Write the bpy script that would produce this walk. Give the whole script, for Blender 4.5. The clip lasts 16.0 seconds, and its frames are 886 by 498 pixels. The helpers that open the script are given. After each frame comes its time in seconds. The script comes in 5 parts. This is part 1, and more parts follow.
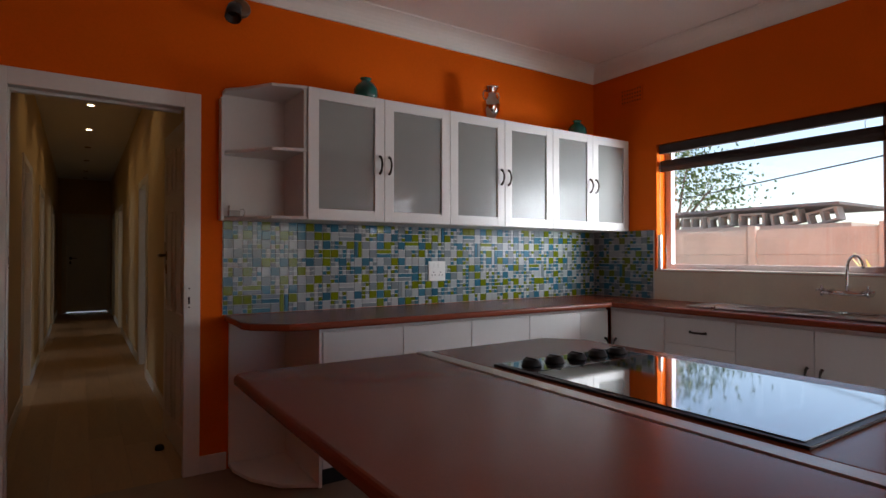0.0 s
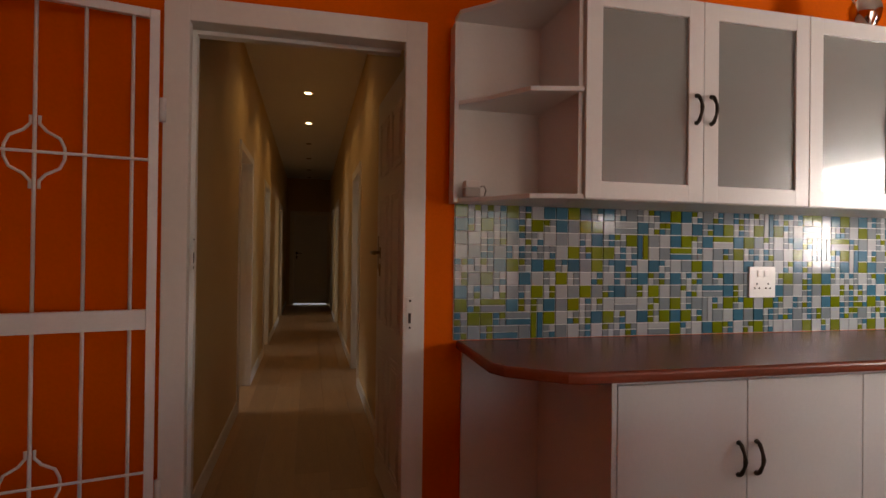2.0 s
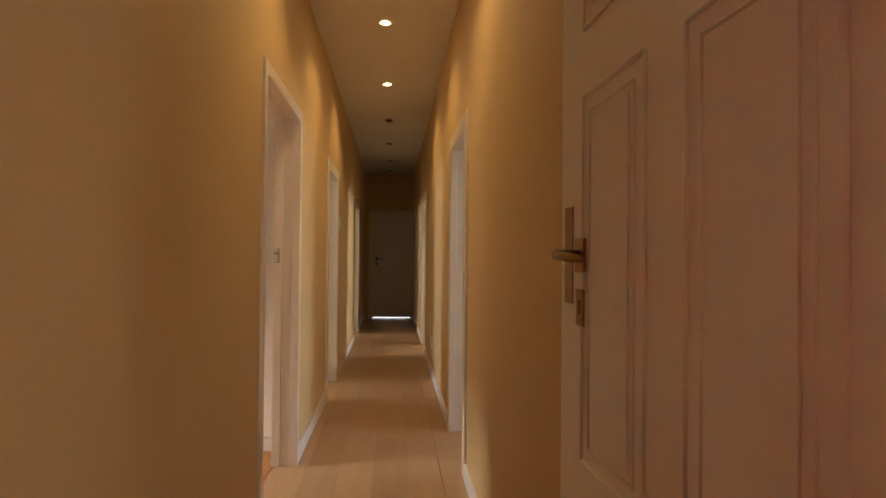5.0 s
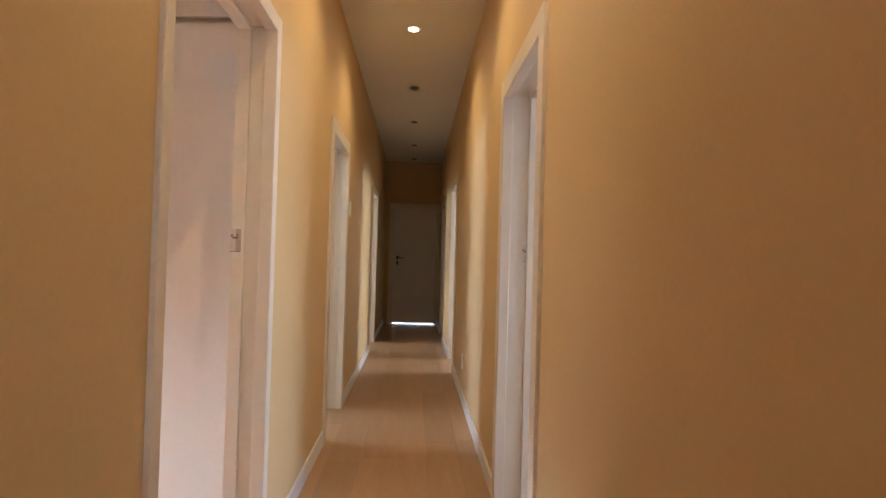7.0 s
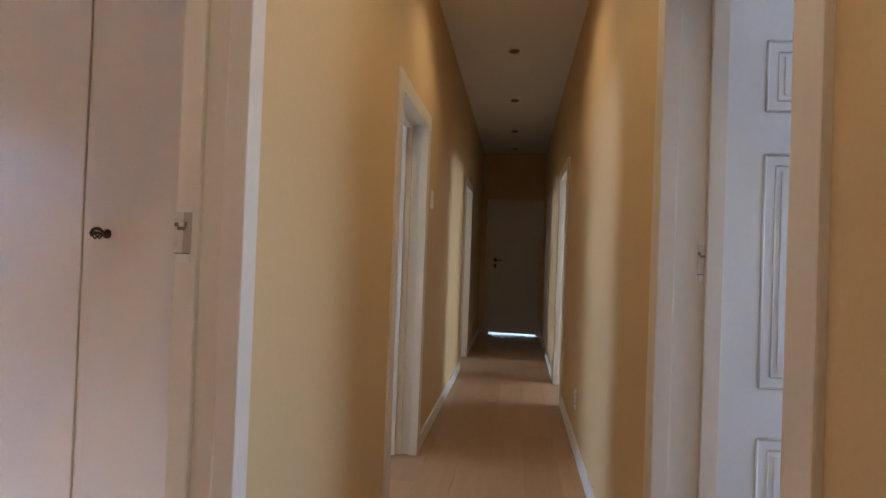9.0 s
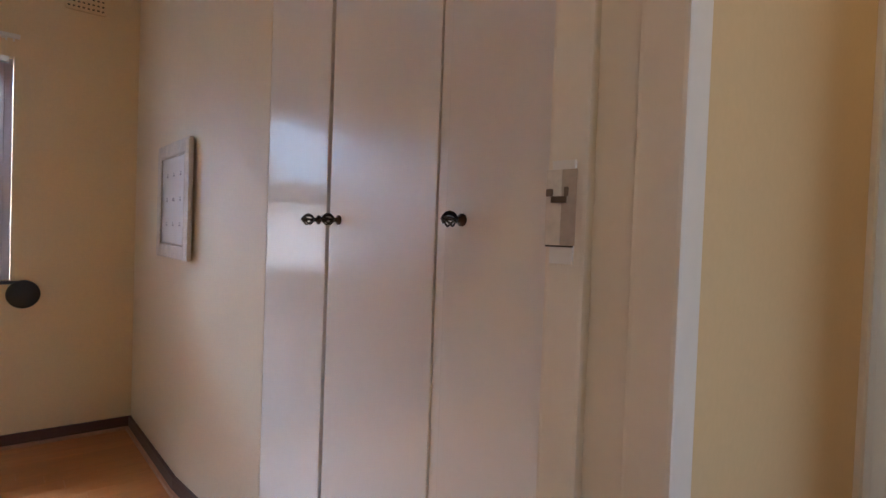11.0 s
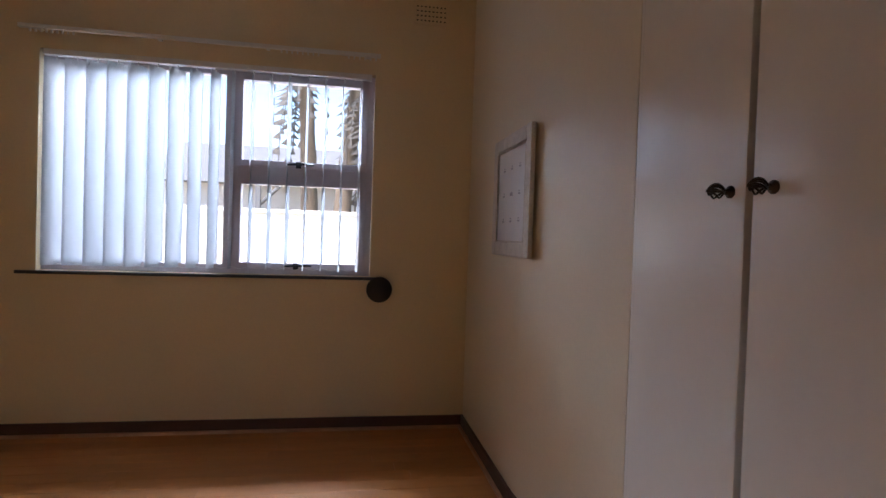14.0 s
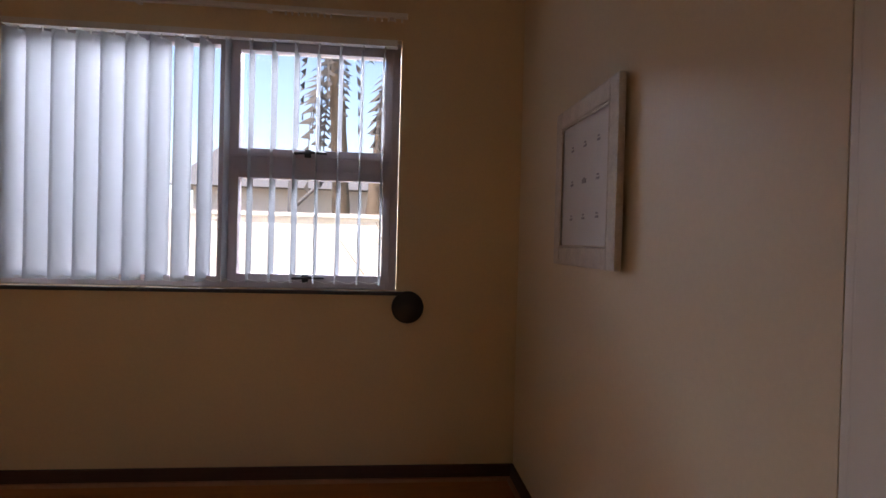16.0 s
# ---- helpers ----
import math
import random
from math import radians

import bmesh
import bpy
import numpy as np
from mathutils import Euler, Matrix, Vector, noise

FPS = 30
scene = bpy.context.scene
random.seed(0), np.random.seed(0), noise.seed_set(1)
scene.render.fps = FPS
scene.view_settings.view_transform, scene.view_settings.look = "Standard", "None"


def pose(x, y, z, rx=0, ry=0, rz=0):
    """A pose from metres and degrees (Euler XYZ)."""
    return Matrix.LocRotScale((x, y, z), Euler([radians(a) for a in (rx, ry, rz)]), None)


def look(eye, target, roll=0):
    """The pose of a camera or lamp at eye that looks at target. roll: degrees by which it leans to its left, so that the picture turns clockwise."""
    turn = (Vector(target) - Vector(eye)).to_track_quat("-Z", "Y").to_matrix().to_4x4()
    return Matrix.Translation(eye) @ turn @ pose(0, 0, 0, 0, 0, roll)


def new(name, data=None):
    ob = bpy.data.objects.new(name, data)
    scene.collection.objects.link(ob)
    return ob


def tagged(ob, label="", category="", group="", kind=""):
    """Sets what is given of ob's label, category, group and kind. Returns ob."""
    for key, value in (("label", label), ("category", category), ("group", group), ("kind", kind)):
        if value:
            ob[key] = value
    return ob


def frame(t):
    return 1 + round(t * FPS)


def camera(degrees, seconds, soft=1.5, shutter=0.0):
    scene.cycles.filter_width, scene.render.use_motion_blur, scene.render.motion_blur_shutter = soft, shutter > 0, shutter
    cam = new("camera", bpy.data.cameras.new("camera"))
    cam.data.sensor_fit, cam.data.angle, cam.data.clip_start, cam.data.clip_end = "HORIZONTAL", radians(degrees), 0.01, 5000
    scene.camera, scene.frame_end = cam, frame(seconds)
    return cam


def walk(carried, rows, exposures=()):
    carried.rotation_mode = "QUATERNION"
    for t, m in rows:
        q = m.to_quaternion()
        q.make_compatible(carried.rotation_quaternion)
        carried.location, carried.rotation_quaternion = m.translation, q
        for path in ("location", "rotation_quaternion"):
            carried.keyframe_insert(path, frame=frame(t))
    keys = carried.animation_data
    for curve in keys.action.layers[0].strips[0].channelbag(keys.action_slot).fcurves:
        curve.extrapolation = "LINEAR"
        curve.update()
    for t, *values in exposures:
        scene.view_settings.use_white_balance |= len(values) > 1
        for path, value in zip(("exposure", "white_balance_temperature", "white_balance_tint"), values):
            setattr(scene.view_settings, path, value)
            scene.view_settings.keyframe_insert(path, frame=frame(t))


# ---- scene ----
cam = camera(77.3, 16.0)
PATH = [
    (0, (0.422, -0.537, 1.218), (1.519, 1.135, 1.242), 0.0),
    (0.5, (0.467, -0.258, 1.214), (1.386, 1.518, 1.232), 0.3),
    (1, (0.478, 0.044, 1.211), (1.189, 1.913, 1.226), 0.6),
    (1.5, (0.482, 0.36, 1.224), (1.046, 2.279, 1.231), 0.7),
    (2, (0.551, 0.678, 1.227), (1.018, 2.623, 1.238), 0.7),
    (2.5, (0.571, 1.0, 1.223), (0.936, 2.966, 1.229), 0.8),
    (3, (0.554, 1.338, 1.226), (0.854, 3.316, 1.234), 1.0),
    (3.5, (0.597, 1.665, 1.216), (0.855, 3.648, 1.229), 1.1),
    (4, (0.613, 1.977, 1.222), (0.83, 3.965, 1.236), 1.3),
    (4.2, (0.602, 2.124, 1.221), (0.81, 4.113, 1.238), 0.8),
    (6.5, (0.577, 3.589, 1.183), (0.698, 5.585, 1.217), 1.5),
    (7, (0.573, 3.886, 1.169), (0.672, 5.883, 1.203), 1.6),
    (7.5, (0.552, 4.187, 1.176), (0.64, 6.184, 1.213), 1.7),
    (8, (0.591, 4.455, 1.184), (0.657, 6.454, 1.221), 1.7),
    (8.2, (0.595, 4.561, 1.187), (0.634, 6.56, 1.225), 1.7),
    (10.3, (0.413, 5.296, 1.180), (-0.649, 6.990, 1.170), 2.7),
    (10.5, (0.356, 5.350, 1.172), (-0.817, 6.969, 1.158), 2.6),
    (11, (0.238, 5.422, 1.179), (-1.138, 6.872, 1.134), 2.1),
    (11.5, (0.140, 5.487, 1.170), (-1.409, 6.752, 1.127), 2.1),
    (12, (0.076, 5.512, 1.158), (-1.625, 6.564, 1.114), 2.2),
    (12.5, (0.059, 5.489, 1.135), (-1.747, 6.347, 1.091), 2.2),
    (13, (0.036, 5.460, 1.117), (-1.826, 6.189, 1.075), 2.2),
    (13.5, (-0.055, 5.462, 1.096), (-1.952, 6.095, 1.057), 1.9),
    (14, (-0.195, 5.448, 1.100), (-2.111, 6.021, 1.064), 1.9),
    (14.5, (-0.327, 5.478, 1.100), (-2.250, 6.026, 1.074), 1.9),
    (15, (-0.485, 5.553, 1.095), (-2.414, 6.082, 1.074), 1.7),
    (15.5, (-0.620, 5.603, 1.096), (-2.556, 6.104, 1.077), 1.6),
    (16, (-0.812, 5.607, 1.099), (-2.764, 6.045, 1.076), 1.5),
]
EXPOSURES = [
    (0.0, 1.8, 6600, 12), (1.5, 2.1, 8100, 20), (2.5, 2.5, 8300, 20), (3.5, 3.1, 8400, 18), (4.2, 3.5, 8200, 16), (6.5, 4.65, 6400, 13), (8.2, 4.25, 5350, 10),
    (10.5, 3.75, 5450, 10), (11.5, 3.75, 5350, 10), (12.5, 3.4, 5450, 10), (13.5, 2.85, 5750, 11), (14.5, 2.5, 6000, 13), (16.0, 2.12, 6600, 18),
]
walk(cam, [(t, look(eye, target, roll)) for t, eye, target, roll in PATH], EXPOSURES)

# ---- world, sun, lights ----
# the bedroom is built square and then turned a little about its doorway
BED = pose(-0.09, 5.95, 0, 0, 0, -6.96) @ pose(0.09, -5.95, 0)
GARDEN = BED @ pose(0.14, -0.07, 0)


SKY = 0.08
world = bpy.data.worlds.new("sky")
scene.world = world
world.use_nodes = True
wn = world.node_tree.nodes
sky = wn.new("ShaderNodeTexSky")
sky.sky_type = "NISHITA"
sky.sun_disc = False
SUN_DIR = Vector((0.45, -0.42, 1.0)).normalized()
sky.sun_elevation = math.asin(SUN_DIR.z)
sky.sun_rotation = math.atan2(SUN_DIR.x, SUN_DIR.y)
wn["Background"].inputs["Strength"].default_value = SKY
world.node_tree.links.new(sky.outputs[0], wn["Background"].inputs[0])
sun = new("sun", bpy.data.lights.new("sun", "SUN"))
sun.data.energy, sun.data.angle, sun.data.color = 2.0, radians(0.5), (1.0, 0.95, 0.88)
sun.matrix_world = look(SUN_DIR * 40, (0, 0, 0))


def sky_fill(name, at, target, w, h, power, colour=(0.86, 0.93, 1.0)):
    """An added area lamp that stands in for sky light at an opening."""
    ob = new(name, bpy.data.lights.new(name, "AREA"))
    ob.data.shape, ob.data.size, ob.data.size_y = "RECTANGLE", w, h
    ob.data.energy, ob.data.color = power, colour
    ob.matrix_world = look(at, target)
    return ob


# added lamps set in the kitchen's assumed rear door and barred window
sky_fill("sky_fill_rear_door", (2.5, -3.30, 1.05), (2.5, 0, 1.3), 2.2, 1.9, 4.0)
sky_fill("sky_fill_barred_window", (4.34, -1.6, 1.52), (0, -1.6, 1.3), 0.78, 1.0, 6.0)
# added lamps hidden outside the visible windows to brighten the rooms
sky_fill("sky_fill_sink_window", (5.35, -0.35, 1.45), (4.2, 1.45, 1.75), 1.6, 1.6, 85.0)
sky_fill("sky_fill_bedroom_side", GARDEN @ Vector((-4.55, 1.75, 1.0)), GARDEN @ Vector((-3.5, 4.7, 1.7)), 1.8, 1.7, 30.0, (0.78, 0.85, 1.0))
sky_fill("sky_fill_bedroom_top", GARDEN @ Vector((-5.1, 4.75, 2.7)), GARDEN @ Vector((-3.5, 4.75, 1.5)), 2.4, 0.6, 85.0, (0.74, 0.85, 1.0))
# added lamps in the side rooms' unseen windows
sky_fill("sky_fill_east_room", (4.33, 6.2, 1.52), (0, 6.2, 1.2), 1.8, 1.0, 2.8, (0.55, 0.70, 1.0))
sky_fill("sky_fill_west_room", (-3.8, 8.0, 1.52), (0, 8.0, 1.2), 1.3, 1.0, 4.6, (0.62, 0.76, 1.0))
sky_fill("sky_fill_far_east_room", (4.33, 10.0, 1.6), (0, 10.0, 1.2), 1.1, 0.9, 4.5, (0.80, 0.88, 1.0))
sky_fill("sky_fill_far_west_room", (-3.8, 11.1, 1.65), (0, 11.1, 1.2), 0.9, 0.8, 5.0, (0.80, 0.88, 1.0))

# ---- plan ----
ZC = 2.85                      # ceilings
KY = 2.805                     # kitchen's back wall
KX = 4.20                      # kitchen's window wall
HL, HR, HE = 0.03, 0.99, 13.63  # hall: left, right, end
BX, BY, CY, ZB = -3.31, 6.131, 6.19, 2.61  # bedroom, before its turn: window wall, picture wall, closet doors, ceiling
WX = -3.65                     # window wall of the far rooms
HEAD = 2.035                   # outer top of the hall's door frames


# ---- materials ----
def material(name, colour, rough=0.5, metal=0.0, vary=0.08, scale=3.0, grain=60.0, bump=0.05, coat=0.0, spread=0.03, per_object=0.0, stretch=(1, 1, 1), grain_mix=0.4):
    m = bpy.data.materials.new(name)
    m.use_nodes = True
    nt = m.node_tree
    n, l = nt.nodes, nt.links
    b = n["Principled BSDF"]
    b.inputs["Metallic"].default_value = metal
    b.inputs["Coat Weight"].default_value = coat
    b.inputs["Coat Roughness"].default_value = 0.05
    co = n.new("ShaderNodeTexCoord")
    mp = n.new("ShaderNodeMapping")
    mp.inputs["Scale"].default_value = stretch
    l.new(co.outputs["Object"], mp.inputs[0])
    big = n.new("ShaderNodeTexNoise")
    big.inputs["Scale"].default_value = scale
    big.inputs["Detail"].default_value = 4
    fine = n.new("ShaderNodeTexNoise")
    fine.inputs["Scale"].default_value = grain
    fine.inputs["Detail"].default_value = 3
    l.new(mp.outputs[0], big.inputs["Vector"])
    l.new(mp.outputs[0], fine.inputs["Vector"])
    mix = n.new("ShaderNodeMix")
    mix.data_type = "FLOAT"
    mix.inputs[0].default_value = grain_mix
    l.new(big.outputs["Fac"], mix.inputs[2])
    l.new(fine.outputs["Fac"], mix.inputs[3])
    ramp = n.new("ShaderNodeValToRGB")
    c = Vector(colour)
    ramp.color_ramp.elements[0].position, ramp.color_ramp.elements[1].position = 0.3, 0.7
    ramp.color_ramp.elements[0].color = (*(c * (1 - vary)), 1)
    ramp.color_ramp.elements[1].color = (*[min(1, x) for x in c * (1 + vary)], 1)
    l.new(mix.outputs[0], ramp.inputs[0])
    out = ramp.outputs[0]
    if per_object:
        info = n.new("ShaderNodeObjectInfo")
        hsv = n.new("ShaderNodeHueSaturation")
        rng = n.new("ShaderNodeMapRange")
        rng.inputs[3].default_value, rng.inputs[4].default_value = 1 - per_object, 1 + per_object
        l.new(info.outputs["Random"], rng.inputs[0])
        l.new(rng.outputs[0], hsv.inputs["Value"])
        l.new(out, hsv.inputs["Color"])
        out = hsv.outputs[0]
    l.new(out, b.inputs["Base Color"])
    rr = n.new("ShaderNodeMapRange")
    rr.inputs[3].default_value, rr.inputs[4].default_value = max(0.02, rough - spread), min(1, rough + spread)
    l.new(big.outputs["Fac"], rr.inputs[0])
    l.new(rr.outputs[0], b.inputs["Roughness"])
    if bump:
        bp = n.new("ShaderNodeBump")
        bp.inputs["Strength"].default_value = bump
        bp.inputs["Distance"].default_value = 0.004
        l.new(fine.outputs["Fac"], bp.inputs["Height"])
        l.new(bp.outputs[0], b.inputs["Normal"])
    return m


def socket_in(m, key, value):
    m.node_tree.nodes["Principled BSDF"].inputs[key].default_value = value
    return m


ORANGE = material("orange_paint", (0.70, 0.112, 0.002), 0.7, vary=0.07, scale=2.0, grain=90, bump=0.12)
socket_in(ORANGE, "Specular IOR Level", 0.12)
TAN = material("tan_wall_paint", (0.62, 0.43, 0.20), 0.62, vary=0.05, scale=1.6, grain=80, bump=0.10)
CREAM = material("cream_wall_paint", (0.73, 0.595, 0.375), 0.6, vary=0.05, scale=1.6, grain=80, bump=0.10)
LIGHTCREAM = material("light_cream_wall_paint", (0.73, 0.64, 0.48), 0.45, vary=0.04, scale=1.6, grain=80, bump=0.08)
PALE = material("pale_wall_paint", (0.74, 0.72, 0.66), 0.6, vary=0.04, scale=1.6, grain=80, bump=0.08)
CEIL = material("ceiling_paint", (0.78, 0.75, 0.70), 0.75, vary=0.03, scale=1.2, grain=60, bump=0.06)
GLOSS = material("white_gloss_paint", (0.72, 0.69, 0.64), 0.36, vary=0.04, scale=5, grain=50, bump=0.04)
FRAMECREAM = material("cream_gloss_frame_paint", (0.72, 0.64, 0.52), 0.40, vary=0.04, scale=5, grain=50, bump=0.04)
CABWHITE = material("white_cabinet_board", (0.76, 0.75, 0.73), 0.30, vary=0.03, scale=4, grain=70, bump=0.02)
CLOSET = material("cream_gloss_closet_paint", (0.76, 0.72, 0.66), 0.20, vary=0.02, scale=2.5, grain=30, bump=0.03, spread=0.008)
GATEPAINT = material("white_gate_enamel", (0.74, 0.74, 0.74), 0.35, vary=0.05, scale=9, grain=90, bump=0.05)
WORKTOP = material("red_brown_worktop", (0.25, 0.052, 0.022), 0.27, vary=0.06, scale=5, grain=300, bump=0.02, spread=0.008, grain_mix=0.7)
socket_in(WORKTOP, "Specular IOR Level", 0.35)
STEEL = material("brushed_steel", (0.55, 0.55, 0.55), 0.28, metal=1.0, vary=0.06, scale=4, grain=160, bump=0.03)
ALU = material("aluminium_strip", (0.62, 0.60, 0.57), 0.36, metal=0.7, vary=0.05, scale=6, grain=200, bump=0.03)
CHROME = material("chrome", (0.72, 0.72, 0.72), 0.08, metal=1.0, vary=0.03, scale=8, grain=60, bump=0.0)
BRONZE = material("antique_bronze", (0.055, 0.042, 0.032), 0.36, metal=0.8, vary=0.25, scale=30, grain=200, bump=0.05)
BRASS = material("aged_brass", (0.30, 0.19, 0.08), 0.35, metal=0.9, vary=0.2, scale=25, grain=120, bump=0.04)
BLACK = material("black_plastic", (0.012, 0.012, 0.013), 0.38, vary=0.2, scale=12, grain=90, bump=0.03)
HOBGLASS = material("black_hob_glass", (0.008, 0.008, 0.009), 0.04, vary=0.1, scale=8, grain=50, bump=0.0, coat=1.0, spread=0.015)
SILVER = material("silvered_vase", (0.80, 0.77, 0.72), 0.09, metal=1.0, vary=0.05, scale=14, grain=60, bump=0.0)
JADE = material("green_glaze", (0.012, 0.115, 0.085), 0.22, vary=0.25, scale=12, grain=70, bump=0.03, coat=0.4)
PLASTIC = material("white_plastic", (0.74, 0.73, 0.70), 0.35, vary=0.03, scale=20, grain=90, bump=0.0)
GREYBOX = material("grey_plastic", (0.42, 0.40, 0.37), 0.45, vary=0.06, scale=20, grain=90, bump=0.0)
SKIRTB = material("brown_skirting_wood", (0.085, 0.040, 0.026), 0.45, vary=0.2, scale=4, grain=50, bump=0.06, stretch=(1, 1, 6))
BEADING = material("pale_beading_wood", (0.44, 0.25, 0.15), 0.45, vary=0.12, scale=6, grain=40, bump=0.04)
LAMINATE = material("orange_laminate_plank", (0.47, 0.185, 0.048), 0.33, vary=0.16, scale=2.2, grain=16, bump=0.03, per_object=0.10, stretch=(9, 1, 9), spread=0.02)
HALLPLANK = material("beech_laminate_plank", (0.40, 0.235, 0.115), 0.42, vary=0.12, scale=2.2, grain=14, bump=0.03, per_object=0.08, stretch=(9, 1, 9), spread=0.03)
KFLOOR = material("kitchen_floor_tile", (0.28, 0.20, 0.14), 0.4, vary=0.12, scale=5, grain=60, bump=0.05)
GROUT = material("pale_grout", (0.66, 0.68, 0.66), 0.7, vary=0.05, scale=20, grain=150, bump=0.1)
SPLASH = material("cream_splashback", (0.70, 0.62, 0.50), 0.35, vary=0.05, scale=6, grain=60, bump=0.03)
TILES = {
    "white": material("white_glass_tile", (0.36, 0.385, 0.40), 0.10, vary=0.05, scale=9, bump=0, coat=0.15, per_object=0.06),
    "grey": material("grey_glass_tile", (0.19, 0.23, 0.25), 0.10, vary=0.06, scale=9, bump=0, coat=0.15, per_object=0.09),
    "blue": material("teal_glass_tile", (0.03, 0.13, 0.19), 0.10, vary=0.08, scale=9, bump=0, coat=0.15, per_object=0.16),
    "green": material("lime_glass_tile", (0.135, 0.17, 0.005), 0.10, vary=0.08, scale=9, bump=0, coat=0.15, per_object=0.14),
}
for tile_mat in TILES.values():
    socket_in(tile_mat, "Specular IOR Level", 0.3)
FROST = socket_in(material("frosted_glass", (0.50, 0.52, 0.50), 0.22, vary=0.03, scale=4, grain=300, bump=0.02, coat=0.6), "Transmission Weight", 0.55)
FROST.node_tree.nodes["Principled BSDF"].inputs["Coat Roughness"].default_value = 0.03
GLASS = bpy.data.materials.new("window_glass")
GLASS.use_nodes = True
gn, gl = GLASS.node_tree.nodes, GLASS.node_tree.links
gn.remove(gn["Principled BSDF"])
g_clear, g_gloss, g_mix, g_fres = gn.new("ShaderNodeBsdfTransparent"), gn.new("ShaderNodeBsdfGlossy"), gn.new("ShaderNodeMixShader"), gn.new("ShaderNodeFresnel")
g_gloss.inputs["Roughness"].default_value = 0.01
g_fres.inputs["IOR"].default_value = 1.45
gl.new(g_fres.outputs[0], g_mix.inputs[0])
gl.new(g_clear.outputs[0], g_mix.inputs[1])
gl.new(g_gloss.outputs[0], g_mix.inputs[2])
gl.new(g_mix.outputs[0], gn["Material Output"].inputs[0])
FRAMEW = material("mauve_white_window_paint", (0.56, 0.50, 0.53), 0.38, vary=0.05, scale=7, grain=60, bump=0.05)
PICFRAME = material("distressed_white_frame", (0.62, 0.58, 0.52), 0.55, vary=0.16, scale=22, grain=120, bump=0.15)
MOUNT = material("white_picture_mount", (0.70, 0.70, 0.70), 0.6, vary=0.04, scale=12, grain=90, bump=0.02)
MARK = material("grey_print", (0.33, 0.33, 0.36), 0.6, vary=0.1, scale=30, bump=0)
# near-black colour stands in for the shade inside holes and slits
DARKHOLE = material("dark_hole", (0.03, 0.02, 0.015), 0.8, vary=0.1, bump=0)
SILL = material("dark_slate_sill", (0.03, 0.03, 0.035), 0.4, vary=0.15, scale=10, grain=90, bump=0.05)
VANE = socket_in(material("white_blind_fabric", (0.56, 0.56, 0.57), 0.8, vary=0.02, scale=4, grain=400, bump=0.04), "Transmission Weight", 0.0)
vn, vl = VANE.node_tree.nodes, VANE.node_tree.links
v_tr, v_mix = vn.new("ShaderNodeBsdfTranslucent"), vn.new("ShaderNodeMixShader")
v_tr.inputs[0].default_value = (0.50, 0.52, 0.56, 1)
v_mix.inputs[0].default_value = 0.12
vl.new(vn["Principled BSDF"].outputs[0], v_mix.inputs[1])
vl.new(v_tr.outputs[0], v_mix.inputs[2])
vl.new(v_mix.outputs[0], vn["Material Output"].inputs[0])
WOVEN = material("dark_woven_blind", (0.022, 0.012, 0.010), 0.6, vary=0.35, scale=6, grain=140, bump=0.3, stretch=(1, 1, 12))
CONCRETE = material("precast_concrete", (0.50, 0.43, 0.36), 0.85, vary=0.15, scale=3, grain=40, bump=0.4, per_object=0.06)
BLOCKS = material("cement_block", (0.42, 0.41, 0.39), 0.9, vary=0.12, scale=6, grain=60, bump=0.4)
PLASTER = material("white_outdoor_plaster", (0.60, 0.56, 0.52), 0.85, vary=0.10, scale=2, grain=30, bump=0.3)
ROOFTILE = material("grey_roof_sheet", (0.16, 0.15, 0.15), 0.7, vary=0.15, scale=3, grain=30, bump=0.2)
GROUND = material("sandy_ground", (0.34, 0.28, 0.20), 0.95, vary=0.22, scale=0.8, grain=14, bump=0.5)
BARK = material("palm_bark", (0.16, 0.115, 0.08), 0.9, vary=0.3, scale=8, grain=40, bump=0.6)
LEAF = material("green_leaf", (0.075, 0.13, 0.028), 0.5, vary=0.3, scale=5, grain=30, bump=0.1)
DRYLEAF = material("dry_leaf", (0.10, 0.085, 0.075), 0.7, vary=0.3, scale=5, grain=30, bump=0.1)
YELLOWLEAF = material("yellow_leaf", (0.33, 0.30, 0.05), 0.5, vary=0.25, scale=5, grain=30, bump=0.1)
GREENPAINT = material("green_paint", (0.02, 0.22, 0.12), 0.5, vary=0.1, scale=5, bump=0.05)
RUBBER = material("black_rubber", (0.015, 0.013, 0.012), 0.7, vary=0.2, scale=20, bump=0.05)
WOODMOUNT = material("varnished_wood", (0.14, 0.065, 0.03), 0.4, vary=0.2, scale=6, grain=50, bump=0.05)
LAMP = bpy.data.materials.new("lit_bulb")
LAMP.use_nodes = True
socket_in(LAMP, "Emission Color", (1.0, 0.80, 0.52, 1))
socket_in(LAMP, "Emission Strength", 6.0)
BULBOFF = material("unlit_bulb_glass", (0.10, 0.085, 0.07), 0.15, vary=0.1, scale=20, bump=0)


# ---- mesh helpers ----
def box(bm, x0, y0, z0, x1, y1, z1, bevel=0.0, turn=None):
    r = bmesh.ops.create_cube(bm, size=1.0)
    vs = r["verts"]
    for v in vs:
        v.co = Vector(((x0 + x1) / 2 + v.co.x * (x1 - x0), (y0 + y1) / 2 + v.co.y * (y1 - y0), (z0 + z1) / 2 + v.co.z * (z1 - z0)))
    if bevel:
        es = list({e for v in vs for e in v.link_edges})
        out = bmesh.ops.bevel(bm, geom=es, offset=bevel, segments=2, affect="EDGES", profile=0.7)
        vs = list({v for f in out["faces"] for v in f.verts} | {v for v in vs if v.is_valid})
    if turn is not None:
        bmesh.ops.transform(bm, matrix=turn, verts=vs)
    return vs


